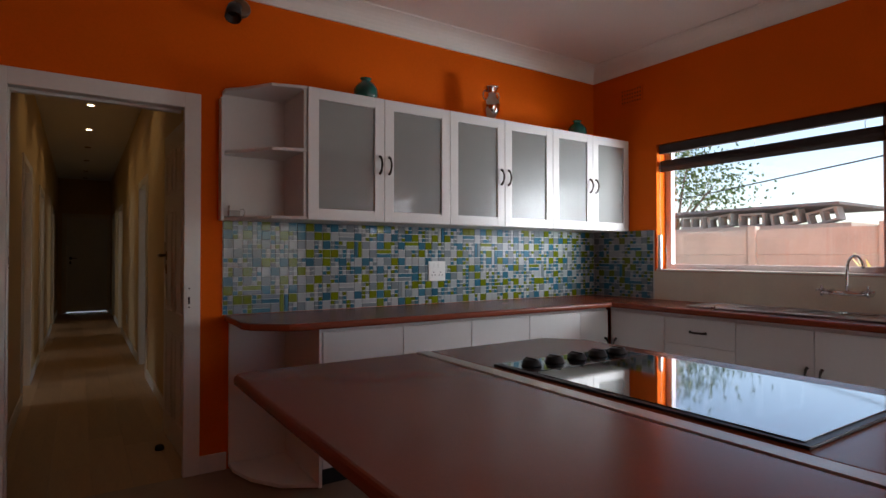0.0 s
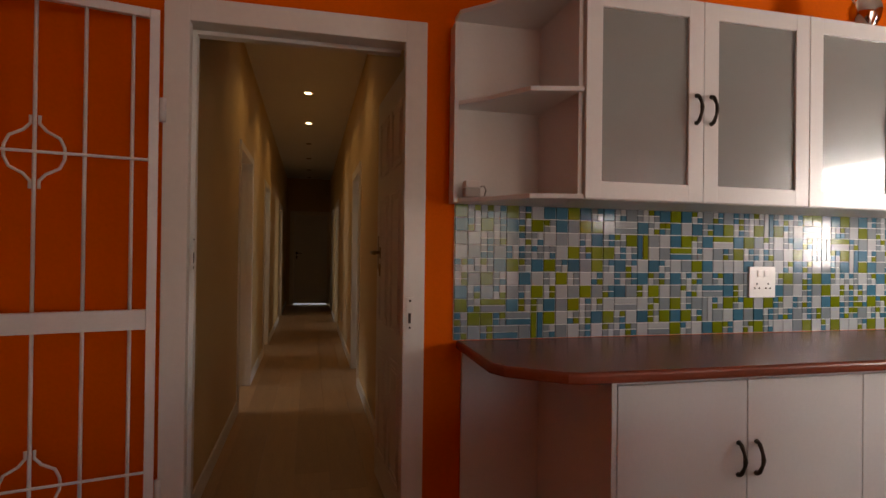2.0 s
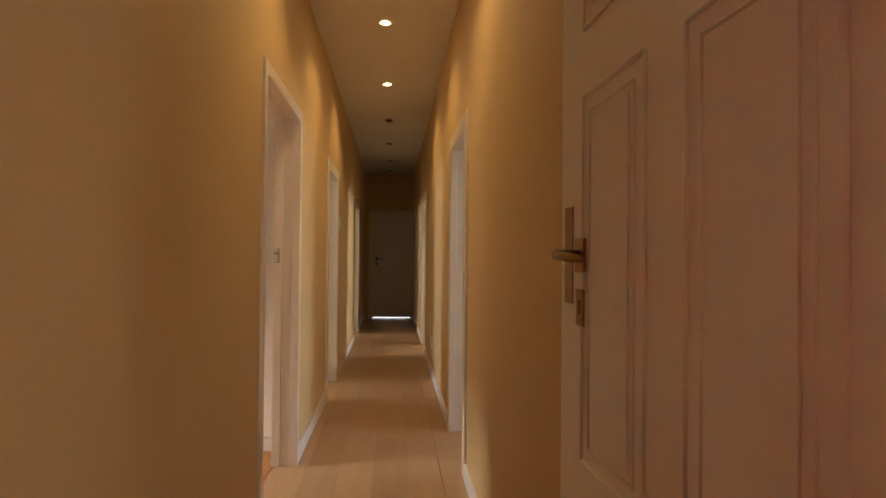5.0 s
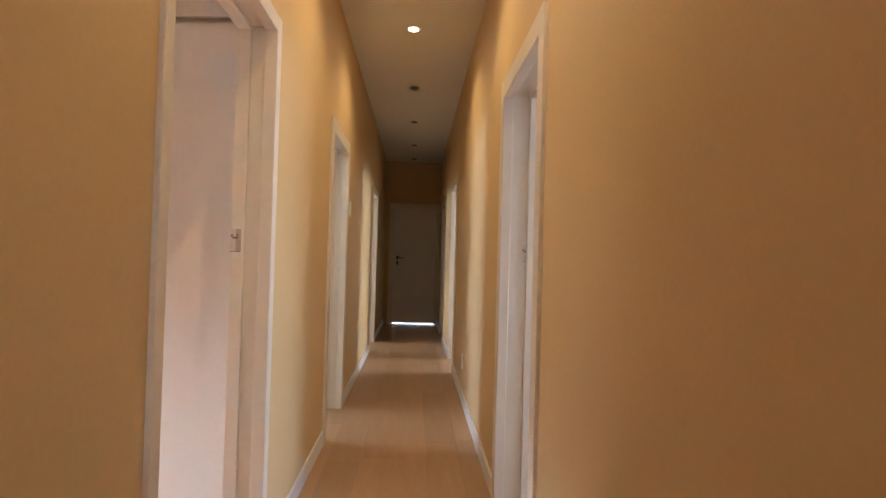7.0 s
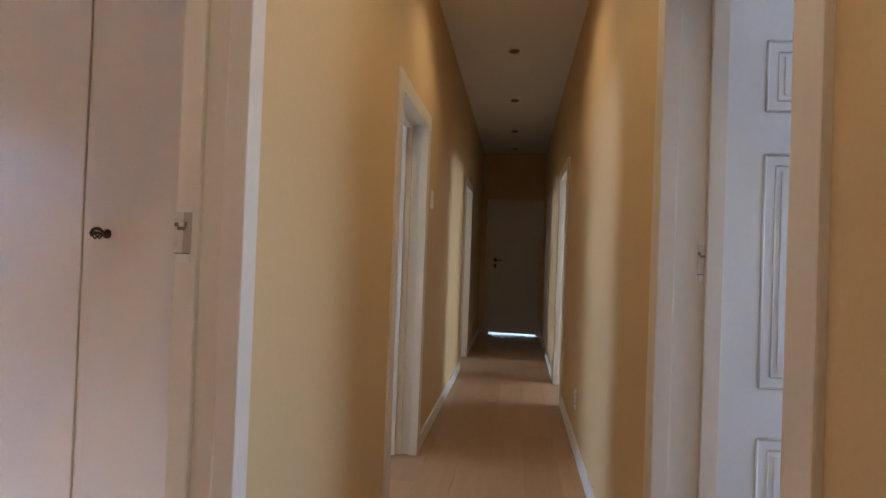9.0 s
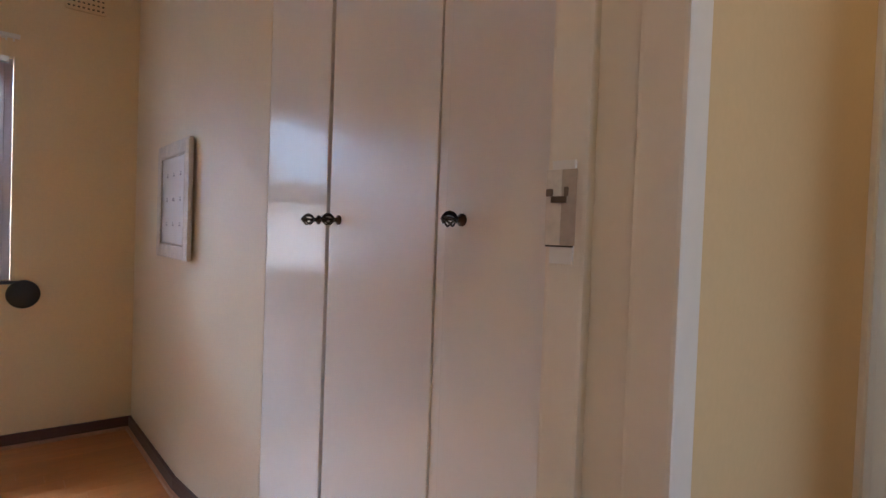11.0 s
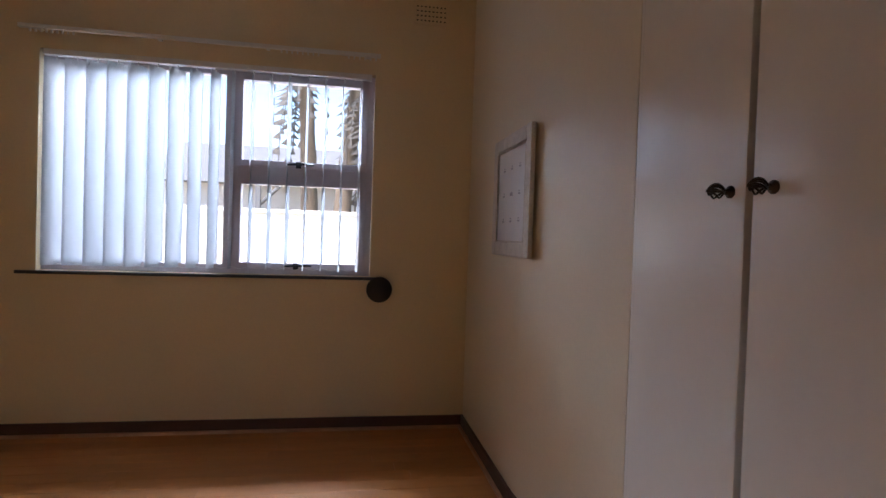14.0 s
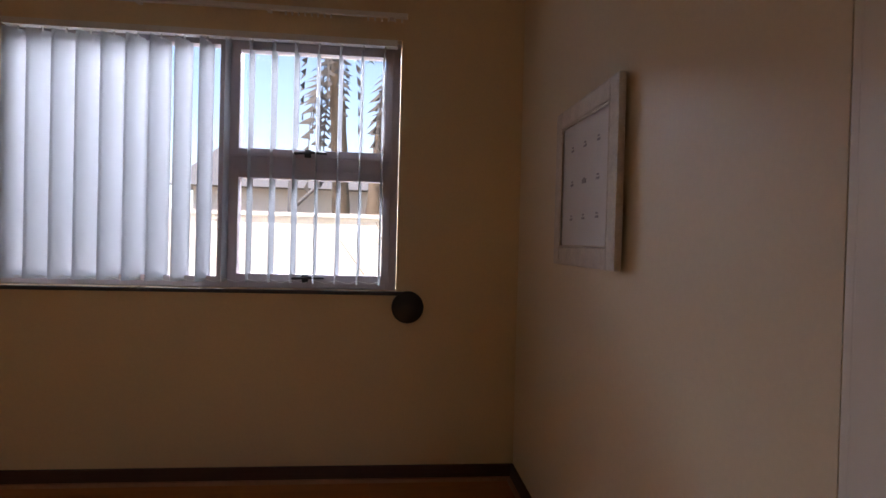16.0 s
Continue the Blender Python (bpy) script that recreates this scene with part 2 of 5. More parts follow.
def prism(bm, pts, z0, z1, bevel=0.0):
    """An upright prism over a polygon of (x, y) points."""
    lo = [bm.verts.new((x, y, z0)) for x, y in pts]
    hi = [bm.verts.new((x, y, z1)) for x, y in pts]
    k = len(pts)
    fs = [bm.faces.new(lo[::-1]), bm.faces.new(hi)]
    for i in range(k):
        fs.append(bm.faces.new((lo[i], lo[(i + 1) % k], hi[(i + 1) % k], hi[i])))
    bmesh.ops.recalc_face_normals(bm, faces=fs)
    if bevel:
        es = [e for e in {e for f in fs[:2] for e in f.edges}]
        bmesh.ops.bevel(bm, geom=es, offset=bevel, segments=3, affect="EDGES", profile=0.5)


def tube(bm, pts, r, n=8, closed=False):
    pts = [Vector(p) for p in pts]
    rings = []
    k = len(pts)
    side = None
    for i, p in enumerate(pts):
        if closed:
            d = pts[(i + 1) % k] - pts[i - 1]
        else:
            d = pts[min(i + 1, k - 1)] - pts[max(i - 1, 0)]
        d.normalize()
        if side is None:
            side = d.orthogonal().normalized()
        side = (side - d * side.dot(d)).normalized()
        up = d.cross(side)
        rr = r[i] if isinstance(r, (list, tuple)) else r
        rings.append([bm.verts.new(p + rr * (math.cos(a) * side + math.sin(a) * up)) for a in [2 * math.pi * j / n for j in range(n)]])
    fs = []
    for i in range(k if closed else k - 1):
        a, b = rings[i], rings[(i + 1) % k]
        for j in range(n):
            fs.append(bm.faces.new((a[j], a[(j + 1) % n], b[(j + 1) % n], b[j])))
    if not closed:
        fs += [bm.faces.new(rings[0][::-1]), bm.faces.new(rings[-1])]
    for f in fs:
        f.smooth = True
    bmesh.ops.recalc_face_normals(bm, faces=fs)


def lathe(bm, profile, n=24, axis=None, caps=True):
    """A turned shape round z from (radius, height) pairs; axis: a matrix that lays it elsewhere."""
    rings, vs, fs = [], [], []
    for r, z in profile:
        ring = [bm.verts.new((r * math.cos(2 * math.pi * j / n), r * math.sin(2 * math.pi * j / n), z)) for j in range(n)]
        rings.append(ring)
        vs += ring
    for a, b in zip(rings, rings[1:]):
        for j in range(n):
            fs.append(bm.faces.new((a[j], a[(j + 1) % n], b[(j + 1) % n], b[j])))
    for f in fs:
        f.smooth = True
    if caps:
        fs += [bm.faces.new(rings[0][::-1]), bm.faces.new(rings[-1])]
    if axis is not None:
        bmesh.ops.transform(bm, matrix=axis, verts=vs)
    bmesh.ops.recalc_face_normals(bm, faces=fs)


def made(name, bm, mat, parent=None, label=""):
    me = bpy.data.meshes.new(name)
    bm.normal_update()
    bm.to_mesh(me)
    bm.free()
    me.materials.append(mat)
    ob = new(name, me)
    if parent is not None:
        ob.parent = parent
    if label:
        ob["label"] = label
    return ob


def part(name, bm, mat, parent, label=""):
    return made(name, bm, mat, parent, label)


def boxes(name, mat, parent, *bs, bevel=0.0, label=""):
    bm = bmesh.new()
    for b in bs:
        box(bm, *b, bevel=bevel)
    return made(name, bm, mat, parent, label)


def thing(name, at, label, category, group="", turn=0.0):
    ob = new(name)
    ob.matrix_world = pose(*at, 0, 0, turn)
    ob.empty_display_size = 0.1
    return tagged(ob, label, category, group)


def structure(ob, label, category):
    return tagged(ob, label, category, kind="structure")


def ring_tube(bm, centre, r, thick, n=24, m=Matrix()):
    tube(bm, [m @ (Vector(centre) + Vector((r * math.cos(2 * math.pi * i / n), r * math.sin(2 * math.pi * i / n), 0))) for i in range(n)], thick, 6, True)


def turned(ob, m=BED):
    """Carry a top-level thing of the bedroom or its garden along with the room's turn."""
    ob.matrix_world = m @ ob.matrix_basis
    return ob


def wall_x(name, mat, y0, y1, x0, x1, z0, z1, holes, label):
    """A wall along x between y0 and y1 with holes (a, b, bottom, top)."""
    bm = bmesh.new()
    at = x0
    for a, b, lo, hi in sorted(holes):
        box(bm, at, y0, z0, a, y1, z1)
        if lo > z0:
            box(bm, a, y0, z0, b, y1, lo)
        if hi < z1:
            box(bm, a, y0, hi, b, y1, z1)
        at = b
    box(bm, at, y0, z0, x1, y1, z1)
    return structure(made(name, bm, mat), label, "wall")


def wall_y(name, mat, x0, x1, y0, y1, z0, z1, holes, label):
    bm = bmesh.new()
    at = y0
    for a, b, lo, hi in sorted(holes):
        box(bm, x0, at, z0, x1, a, z1)
        if lo > z0:
            box(bm, x0, a, z0, x1, b, lo)
        if hi < z1:
            box(bm, x0, a, hi, x1, b, z1)
        at = b
    box(bm, x0, at, z0, x1, y1, z1)
    return structure(made(name, bm, mat), label, "wall")


# ---- large structure ----
KD = (0.065, 0.965, -0.02, 2.10)       # rough openings: start, end, bottom, top
L1 = (5.075, 5.985, -0.02, HEAD - 0.005)
L2 = (7.36, 8.22, -0.02, HEAD - 0.02)
L3 = (10.66, 11.56, -0.02, HEAD - 0.02)
R1 = (5.71, 6.58, -0.02, HEAD - 0.02)
R2 = (9.52, 10.40, -0.02, HEAD - 0.02)
R3 = (11.72, 12.60, -0.02, HEAD - 0.02)
KW1 = (0.69, 2.17, 1.10, 2.085)
KW2 = (-2.05, -1.15, 0.95, 2.085)
KR = (1.3, 3.7, -0.02, 2.085)
BW = (3.846, 5.564, 0.870, 2.015)

wall_x("wall_kitchen_back", ORANGE, KY, KY + 0.075, -1.6, KX, -0.1, ZC, [KD], "orange painted plaster kitchen wall with a doorway")
wall_x("wall_hall_start", TAN, KY + 0.075, KY + 0.15, -0.09, 1.14, -0.1, ZC, [KD], "tan painted wall at the start of the hall")
wall_x("wall_room_backs", PALE, KY + 0.075, KY + 0.15, 1.14, KX, -0.1, ZC, [], "pale painted room wall")
wall_x("wall_bedroom_near", CREAM, KY + 0.075, KY + 0.15, -4.2, -0.09, -0.1, ZC, [], "cream painted bedroom wall")
wall_y("wall_kitchen_window", ORANGE, KX, KX + 0.23, -3.2, KY + 0.15, -0.1, ZC, [KW1, KW2], "orange painted kitchen wall with the sink window")
wall_x("wall_kitchen_rear", ORANGE, -3.43, -3.2, -1.83, KX + 0.23, -0.1, ZC, [KR], "orange painted rear wall of the kitchen")
wall_y("wall_kitchen_left", ORANGE, -1.83, -1.6, -3.2, KY + 0.075, -0.1, ZC, [], "orange painted side wall of the kitchen")
wall_y("wall_hall_left", TAN, HL - 0.075, HL, KY + 0.15, HE + 0.15, -0.1, ZC, [L1, L2, L3], "tan painted hall wall with three doorways")
wall_y("wall_hall_left_rooms", CREAM, HL - 0.12, HL - 0.075, KY + 0.15, HE + 0.15, -0.1, ZC, [L1, L2, L3], "cream painted room side of the hall wall")
wall_y("wall_hall_right", TAN, HR, HR + 0.075, KY + 0.15, HE + 0.15, -0.1, ZC, [R1, R2, R3], "tan painted hall wall with doorways")
wall_y("wall_hall_right_rooms", PALE, HR + 0.075, HR + 0.15, KY + 0.15, HE + 0.15, -0.1, ZC, [R1, R2, R3], "pale painted room side of the hall wall")
wall_x("wall_hall_end", TAN, HE, HE + 0.15, HL, HR, -0.1, ZC, [(0.13, 0.99 - 0.0001, -0.02, 2.09)], "tan painted end wall of the hall")
turned(wall_y("wall_bedroom_window", CREAM, BX - 0.23, BX, 2.55, BY, -0.1, ZC, [BW], "cream painted bedroom wall under and around a window"))
bm = bmesh.new()
prism(bm, [(BX - 0.23, BY), (-2.3, BY), (-1.521, CY + 0.004), (-1.521, BY + 0.35), (BX - 0.23, BY + 0.35)], -0.1, ZC)
turned(structure(made("wall_bedroom_picture", bm, LIGHTCREAM), "cream painted bedroom wall beside the closet", "wall"))
wall_x("wall_closet_back", PALE, 6.93, 7.03, WX - 0.23, HL - 0.12, -0.1, ZC, [], "plain wall behind the closet")
wall_y("wall_west_far", PALE, WX - 0.23, WX, 7.03, HE + 0.15, -0.1, ZC, [(7.3, 8.7, 0.95, 2.1), (10.6, 11.6, 1.2, 2.1)], "pale wall of the far rooms with windows")
wall_y("wall_east_far", PALE, KX, KX + 0.23, KY + 0.15, HE + 0.15, -0.1, ZC, [(5.2, 7.2, 0.95, 2.1), (9.4, 10.6, 1.1, 2.1)], "pale wall of the far rooms with windows")
for i, (xa, xb, yy) in enumerate([(WX, HL - 0.12, 9.6), (HR + 0.15, KX, 4.2), (HR + 0.15, KX, 8.2), (HR + 0.15, KX, 11.0), (WX, HL - 0.12, 12.4)]):
    wall_x("wall_partition_%d" % (i + 1), PALE, yy, yy + 0.12, xa, xb, -0.1, ZC, [], "plain pale partition wall between rooms")
wall_x("wall_end_outer", PALE, HE + 0.15, HE + 0.3, WX - 0.23, KX + 0.23, -0.1, ZC, [(0.13, 0.99, -0.02, 2.09)], "pale outer wall beyond the hall")

structure(boxes("ceiling_kitchen", CEIL, None, (-1.83, -3.43, ZC, KX + 0.23, KY + 0.15, ZC + 0.1)), "white painted kitchen ceiling", "ceiling")
structure(boxes("ceiling_rooms", CEIL, None, (WX - 0.55, KY + 0.15, ZC, KX + 0.23, HE + 0.3, ZC + 0.1)), "white painted ceiling of hall and rooms", "ceiling")
# unseen slab with wide eaves, added to stop sun patches indoors
structure(boxes("sun_block_roof", ROOFTILE, None, (WX - 0.85, -4.1, ZC + 0.12, KX + 0.85, HE + 1.0, ZC + 0.24)), "unseen grey roof slab, its eaves added to keep direct sun out", "roof")
structure(boxes("floor_kitchen", KFLOOR, None, (-1.83, -3.43, -0.1, KX + 0.23, KY, 0.0)), "brown tiled kitchen floor", "floor")
floor_hall = structure(boxes("floor_hall", HALLPLANK, None, (HL - 0.12, KY, -0.1, HR + 0.15, HE, -0.008)), "beech laminate hall floor", "floor")
ROOM = [(BX - 0.05, 2.55), (0.30, 2.55), (0.28, 2.92), (-0.205, 6.89), (BX - 0.05, 6.45)]
bm = bmesh.new()
prism(bm, ROOM, -0.1, -0.008)
floor_bed = turned(structure(made("floor_bedroom", bm, LAMINATE), "orange laminate bedroom floor", "floor"))
bm = bmesh.new()
prism(bm, ROOM, ZB, ZB + 0.08)
turned(structure(made("ceiling_bedroom", bm, CEIL), "white painted bedroom ceiling", "ceiling"))
structure(boxes("floor_rooms", HALLPLANK, None, (WX, 7.03, -0.1, HL - 0.12, HE, -0.002), (HR + 0.15, KY + 0.15, -0.1, KX, HE, -0.002), (0.13, HE, -0.1, 0.99, HE + 0.3, -0.002)), "plain laminate floor of side rooms", "floor")


def cornice(name, pts, mat, drop=0.115, out=0.115, top=ZC):
    """A coved moulding along a line of (x, y, inward x, inward y) corners."""
    bm = bmesh.new()
    prof = [(0, drop + 0.012), (0.012, drop + 0.012), (0.012, drop)] + [(0.012 + (out - 0.012) * (1 - math.cos(a)), 0.010 + (drop - 0.010) * (1 - math.sin(a))) for a in [math.pi / 2 * i / 6 for i in range(1, 7)]] + [(out, 0.0), (0, 0)]
    rings = [[bm.verts.new((x + nx * o, y + ny * o, top - 0.001 - d)) for o, d in prof] for x, y, nx, ny in pts]
    for a, b in zip(rings, rings[1:]):
        for j in range(len(prof)):
            bm.faces.new((a[j], a[(j + 1) % len(prof)], b[(j + 1) % len(prof)], b[j]))
    bm.faces.new(rings[0])
    bm.faces.new(rings[-1])
    bmesh.ops.recalc_face_normals(bm, faces=bm.faces[:])
    return structure(made(name, bm, mat), "white coved plaster cornice", "cornice")


cornice("cornice_kitchen", [(-1.6, KY, 0, -1), (KX, KY, -1, -1), (KX, -3.2, -1, 0)], CEIL)
turned(cornice("cornice_bedroom", [(BX, 2.55, 1, 0), (BX, BY, 1, -1), (-2.3, BY, 0, -1), (-1.55, CY, 0, -1)], CEIL, 0.08, 0.08, ZB))


def skirt(name, mat, label, *bs, bevel=0.008):
    return structure(boxes(name, mat, None, *bs, bevel=bevel), label, "skirting")


S = 0.014
skirt("baseboard_kitchen", GLOSS, "white painted kitchen skirting", (0.985, KY - 0.015, 0, 1.13, KY, 0.10), (-1.6, KY - 0.015, 0, 0.045, KY, 0.10))
skirt("baseboard_hall_left", GLOSS, "white painted hall skirting", (HL, 2.97, 0, HL + S, 5.07, 0.095), (HL, 6.010, 0, HL + S, 7.33, 0.095), (HL, 8.25, 0, HL + S, 10.63, 0.095), (HL, 11.59, 0, HL + S, HE, 0.095))
skirt("baseboard_hall_right", GLOSS, "white painted hall skirting", (HR - S, 2.97, 0, HR, 5.68, 0.095), (HR - S, 6.61, 0, HR, 9.49, 0.095), (HR - S, 10.43, 0, HR, 11.69, 0.095), (HR - S, 12.63, 0, HR, HE, 0.095))
turned(skirt("baseboard_bedroom", SKIRTB, "dark brown wooden bedroom skirting", (BX, 2.55, 0, BX + 0.016, BY, 0.072), (BX + 0.016, BY - 0.016, 0, -2.3, BY, 0.072), bevel=0.004))
turned(skirt("trim_bedroom_beading", BEADING, "pale wooden beading at the foot of the skirting", (BX + 0.016, 2.55, 0, BX + 0.032, BY - 0.016, 0.018), (BX + 0.032, BY - 0.032, 0, -2.3, BY - 0.016, 0.018), bevel=0.005))
for nm, mat, o0, o1, hh in (("baseboard_closet_side", SKIRTB, 0.016, 0.0, 0.072), ("trim_closet_side", BEADING, 0.032, 0.0165, 0.018)):
    bm = bmesh.new()
    prism(bm, [(-2.2995, BY - o0), (-1.521, CY + 0.003 - o0), (-1.521, CY + 0.003 - o1), (-2.2995, BY - o1)], 0.0, hh)
    turned(structure(made(nm, bm, mat), "wooden skirting beside the closet", "skirting"))


def door_frame(name, axis, a, b, top, d0, d1, label, lip=0.014, face=0.085, rebate=0.03, back=None, first=None, mat=FRAMECREAM):
    """A pressed steel door frame round an opening from a to b; d0 to d1 is the wall's thickness. axis: the way along which the wall runs."""
    fr = structure(new(name), label, "door frame")

    def bx(u0, v0, z0, u1, v1, z1):
        return (u0, v0, z0, u1, v1, z1) if axis == "x" else (v0, u0, z0, v1, u1, z1)

    def profile(bm, u0, u1, z0, z1, inner):
        for v0, v1 in ((d0 - lip, d0), (d1, d1 + lip)):
            box(bm, *bx(u0, v0, z0, u1, v1, z1), bevel=0.005)
    for side in (0, 1):
        bm = bmesh.new()
        u0, u1 = (a - 0.022, a + (first or face) - 0.022) if side == 0 else (b - face + 0.022, b + 0.022)
        for v0, v1 in ((d0 - lip, d0 + 0.035), (d1 - 0.035, d1 + lip)):
            if back and v0 > d0 and side == 1:
                box(bm, *bx(b - back, v0, 0, u1, v1, top + 0.022), bevel=0.005)
            else:
                box(bm, *bx(u0, v0, 0, u1, v1, top + 0.022), bevel=0.005)
        w0, w1 = (a, a + (max(first - 0.03, 0.01) if first else face - 0.022 - rebate * 0.5)) if side == 0 else (b - face + 0.022 + rebate * 0.5, b)
        if back and side == 1:
            w0 = b - back + 0.004
        box(bm, *bx(w0, d0 + 0.035, 0, w1, d1 - 0.035, top))
        part("jamb", bm, mat, fr)
    bm = bmesh.new()
    for v0, v1 in ((d0 - lip + 0.001, d0 + 0.034), (d1 - 0.034, d1 + lip - 0.001)):
        box(bm, *bx(a + (first or face) - 0.024, v0, top - face + 0.022, b - face + 0.024, v1, top + 0.0215), bevel=0.005)
    box(bm, *bx(a + 0.03, d0 + 0.034, top - face + 0.022 + rebate * 0.5, b - 0.03, d1 - 0.034, top))
    part("head", bm, mat, fr)
    return fr


frame_k = door_frame("door_frame_1", "x", KD[0], KD[1], KD[3], KY, KY + 0.15, "white painted steel door frame between kitchen and hall", back=0.012, mat=GLOSS)
frame_l1 = door_frame("door_frame_2", "y", L1[0], L1[1], L1[3], HL - 0.12, HL, "white painted steel frame of the bedroom doorway", first=0.045, face=0.06)
door_frame("door_frame_3", "y", L2[0], L2[1], L2[3], HL - 0.12, HL, "white painted steel door frame in the hall")
door_frame("door_frame_4", "y", L3[0], L3[1], L3[3], HL - 0.12, HL, "white painted steel door frame far along the hall")
frame_r1 = door_frame("door_frame_5", "y", R1[0], R1[1], R1[3], HR, HR + 0.15, "white painted steel frame of an open doorway")
door_frame("door_frame_6", "y", R2[0], R2[1], R2[3], HR, HR + 0.15, "white painted steel door frame far along the hall")
door_frame("door_frame_7", "y", R3[0], R3[1], R3[3], HR, HR + 0.15, "white painted steel frame of a closed door")
door_frame("door_frame_8", "x", 0.13, 0.99, 2.09, HE - 0.0, HE + 0.15, "white painted steel frame at the hall's end")


# ---- doors ----
OUT_S = pose(0, 0, 0, 0, 0, -90)   # out of a face towards -y
OUT_W = pose(0, 0, 0, 0, 0, 180)   # out of a face towards -x


def lever(parent, at, m, mat=BRASS):
    """A lever handle on a long plate: m lays its local frame (x out of the door, y along the lever)."""
    bm = bmesh.new()
    T = Matrix.Translation(at) @ m
    box(bm, 0, -0.021, -0.03, 0.006, 0.021, 0.03, bevel=0.003, turn=T)
    box(bm, 0, -0.016, -0.125, 0.005, 0.016, -0.06, bevel=0.003, turn=T)
    tube(bm, [T @ Vector(p) for p in ((0.0, 0, 0), (0.04, 0, 0), (0.05, 0.012, 0), (0.05, 0.06, -0.003), (0.047, 0.115, -0.006))], [0.009, 0.009, 0.0095, 0.0085, 0.006], 8)
    box(bm, 0.005, -0.004, -0.103, 0.008, 0.004, -0.08, turn=T)
    return part("door_handle", bm, mat, parent, "aged brass lever handle with key plate")


def panel_leaf(name, at, turn, w, h, label, mat=GLOSS, handle_mat=BRASS, flip=1):
    """A moulded six-panel leaf hinged at its base corner, lying along local x, thickness along local y."""
    d = thing(name, at, label, "door", turn=turn)
    bm = bmesh.new()
    box(bm, 0, 0, 0.008, w, 0.04, h, bevel=0.003)
    part("leaf", bm, mat, d)
    cols = ((0.11, w / 2 - 0.05), (w / 2 + 0.05, w - 0.11))
    for z0, z1 in ((0.18, 0.72), (0.86, 1.50), (1.62, h - 0.13)):
        for x0, x1 in cols:
            for y, s in ((0.0, -1), (0.04, 1)):
                bm = bmesh.new()
                for off, proud in ((0.0, 0.005), (0.03, 0.004)):
                    pts = [(x0 + off, y + s * 0.0, z0 + off), (x1 - off, y, z0 + off), (x1 - off, y, z1 - off), (x0 + off, y, z1 - off)]
                    for p, q in zip(pts, pts[1:] + pts[:1]):
                        tube(bm, [p, q], 0.0045 if off == 0 else 0.003, 6)
                box(bm, x0 + 0.045, min(y, y + s * 0.004), z0 + 0.045, x1 - 0.045, max(y, y + s * 0.004), z1 - 0.045, bevel=0.0015)
                part("panel", bm, mat, d)
    return d


leaf = panel_leaf("door_1", (0.983, KY + 0.172, 0.0), 92.3, 0.765, 2.03, "white moulded panel door standing open against the hall wall")
lever(leaf, (0.66, 0.04, 1.22), pose(0, 0, 0, 0, 0, 90) @ Matrix.Diagonal((1, 1, 1, 1)))
bm = bmesh.new()
box(bm, 0.70, 0.0405, 1.13, 0.7405, 0.042, 1.31, bevel=0.0005)
part("lock_edge", bm, BRASS, leaf)
far = thing("door_2", (0.19, HE + 0.05, 0.014), "closed flush white door at the far end of the hall", "door")
boxes("leaf", GLOSS, far, (0, 0, 0.008, 0.745, 0.04, 2.03), bevel=0.003)
lever(far, (0.07, 0.0, 1.15), pose(0, 0, 0, 0, 0, -90), BRONZE)
d3 = panel_leaf("door_3", (HR + 0.05, R3[1] - 0.06, 0.0), -90.0, 0.755, HEAD - 0.09, "closed white door on the hall's side")
lever(d3, (0.68, 0.0, 1.15), pose(0, 0, 0, 0, 0, -90), BRONZE)
d4 = panel_leaf("door_4", (HL - 0.115, L2[1] - 0.065, 0.0), 182.0, 0.74, HEAD - 0.09, "white door standing open into a side room")
d5 = panel_leaf("door_5", (HL - 0.115, L3[1] - 0.065, 0.0), 170.0, 0.74, HEAD - 0.09, "white door standing open into a far side room")
panel_leaf("door_7", (HR + 0.155, R1[1] - 0.06, 0.0), 4.0, 0.74, HEAD - 0.09, "white door standing open into a bright side room")


RUSTY = material("rusty_chipped_steel", (0.15, 0.10, 0.065), 0.6, vary=0.3, scale=60, grain=200, bump=0.2)
# pale and darker tones carry the light and shade of a lock recess
BRIGHTFACET = material("bright_recess_facet", (0.62, 0.56, 0.48), 0.6, vary=0.12, scale=40, grain=120, bump=0.15)
SHADEDHOLLOW = material("shaded_recess_hollow", (0.40, 0.33, 0.26), 0.55, vary=0.15, scale=40, grain=120, bump=0.1)


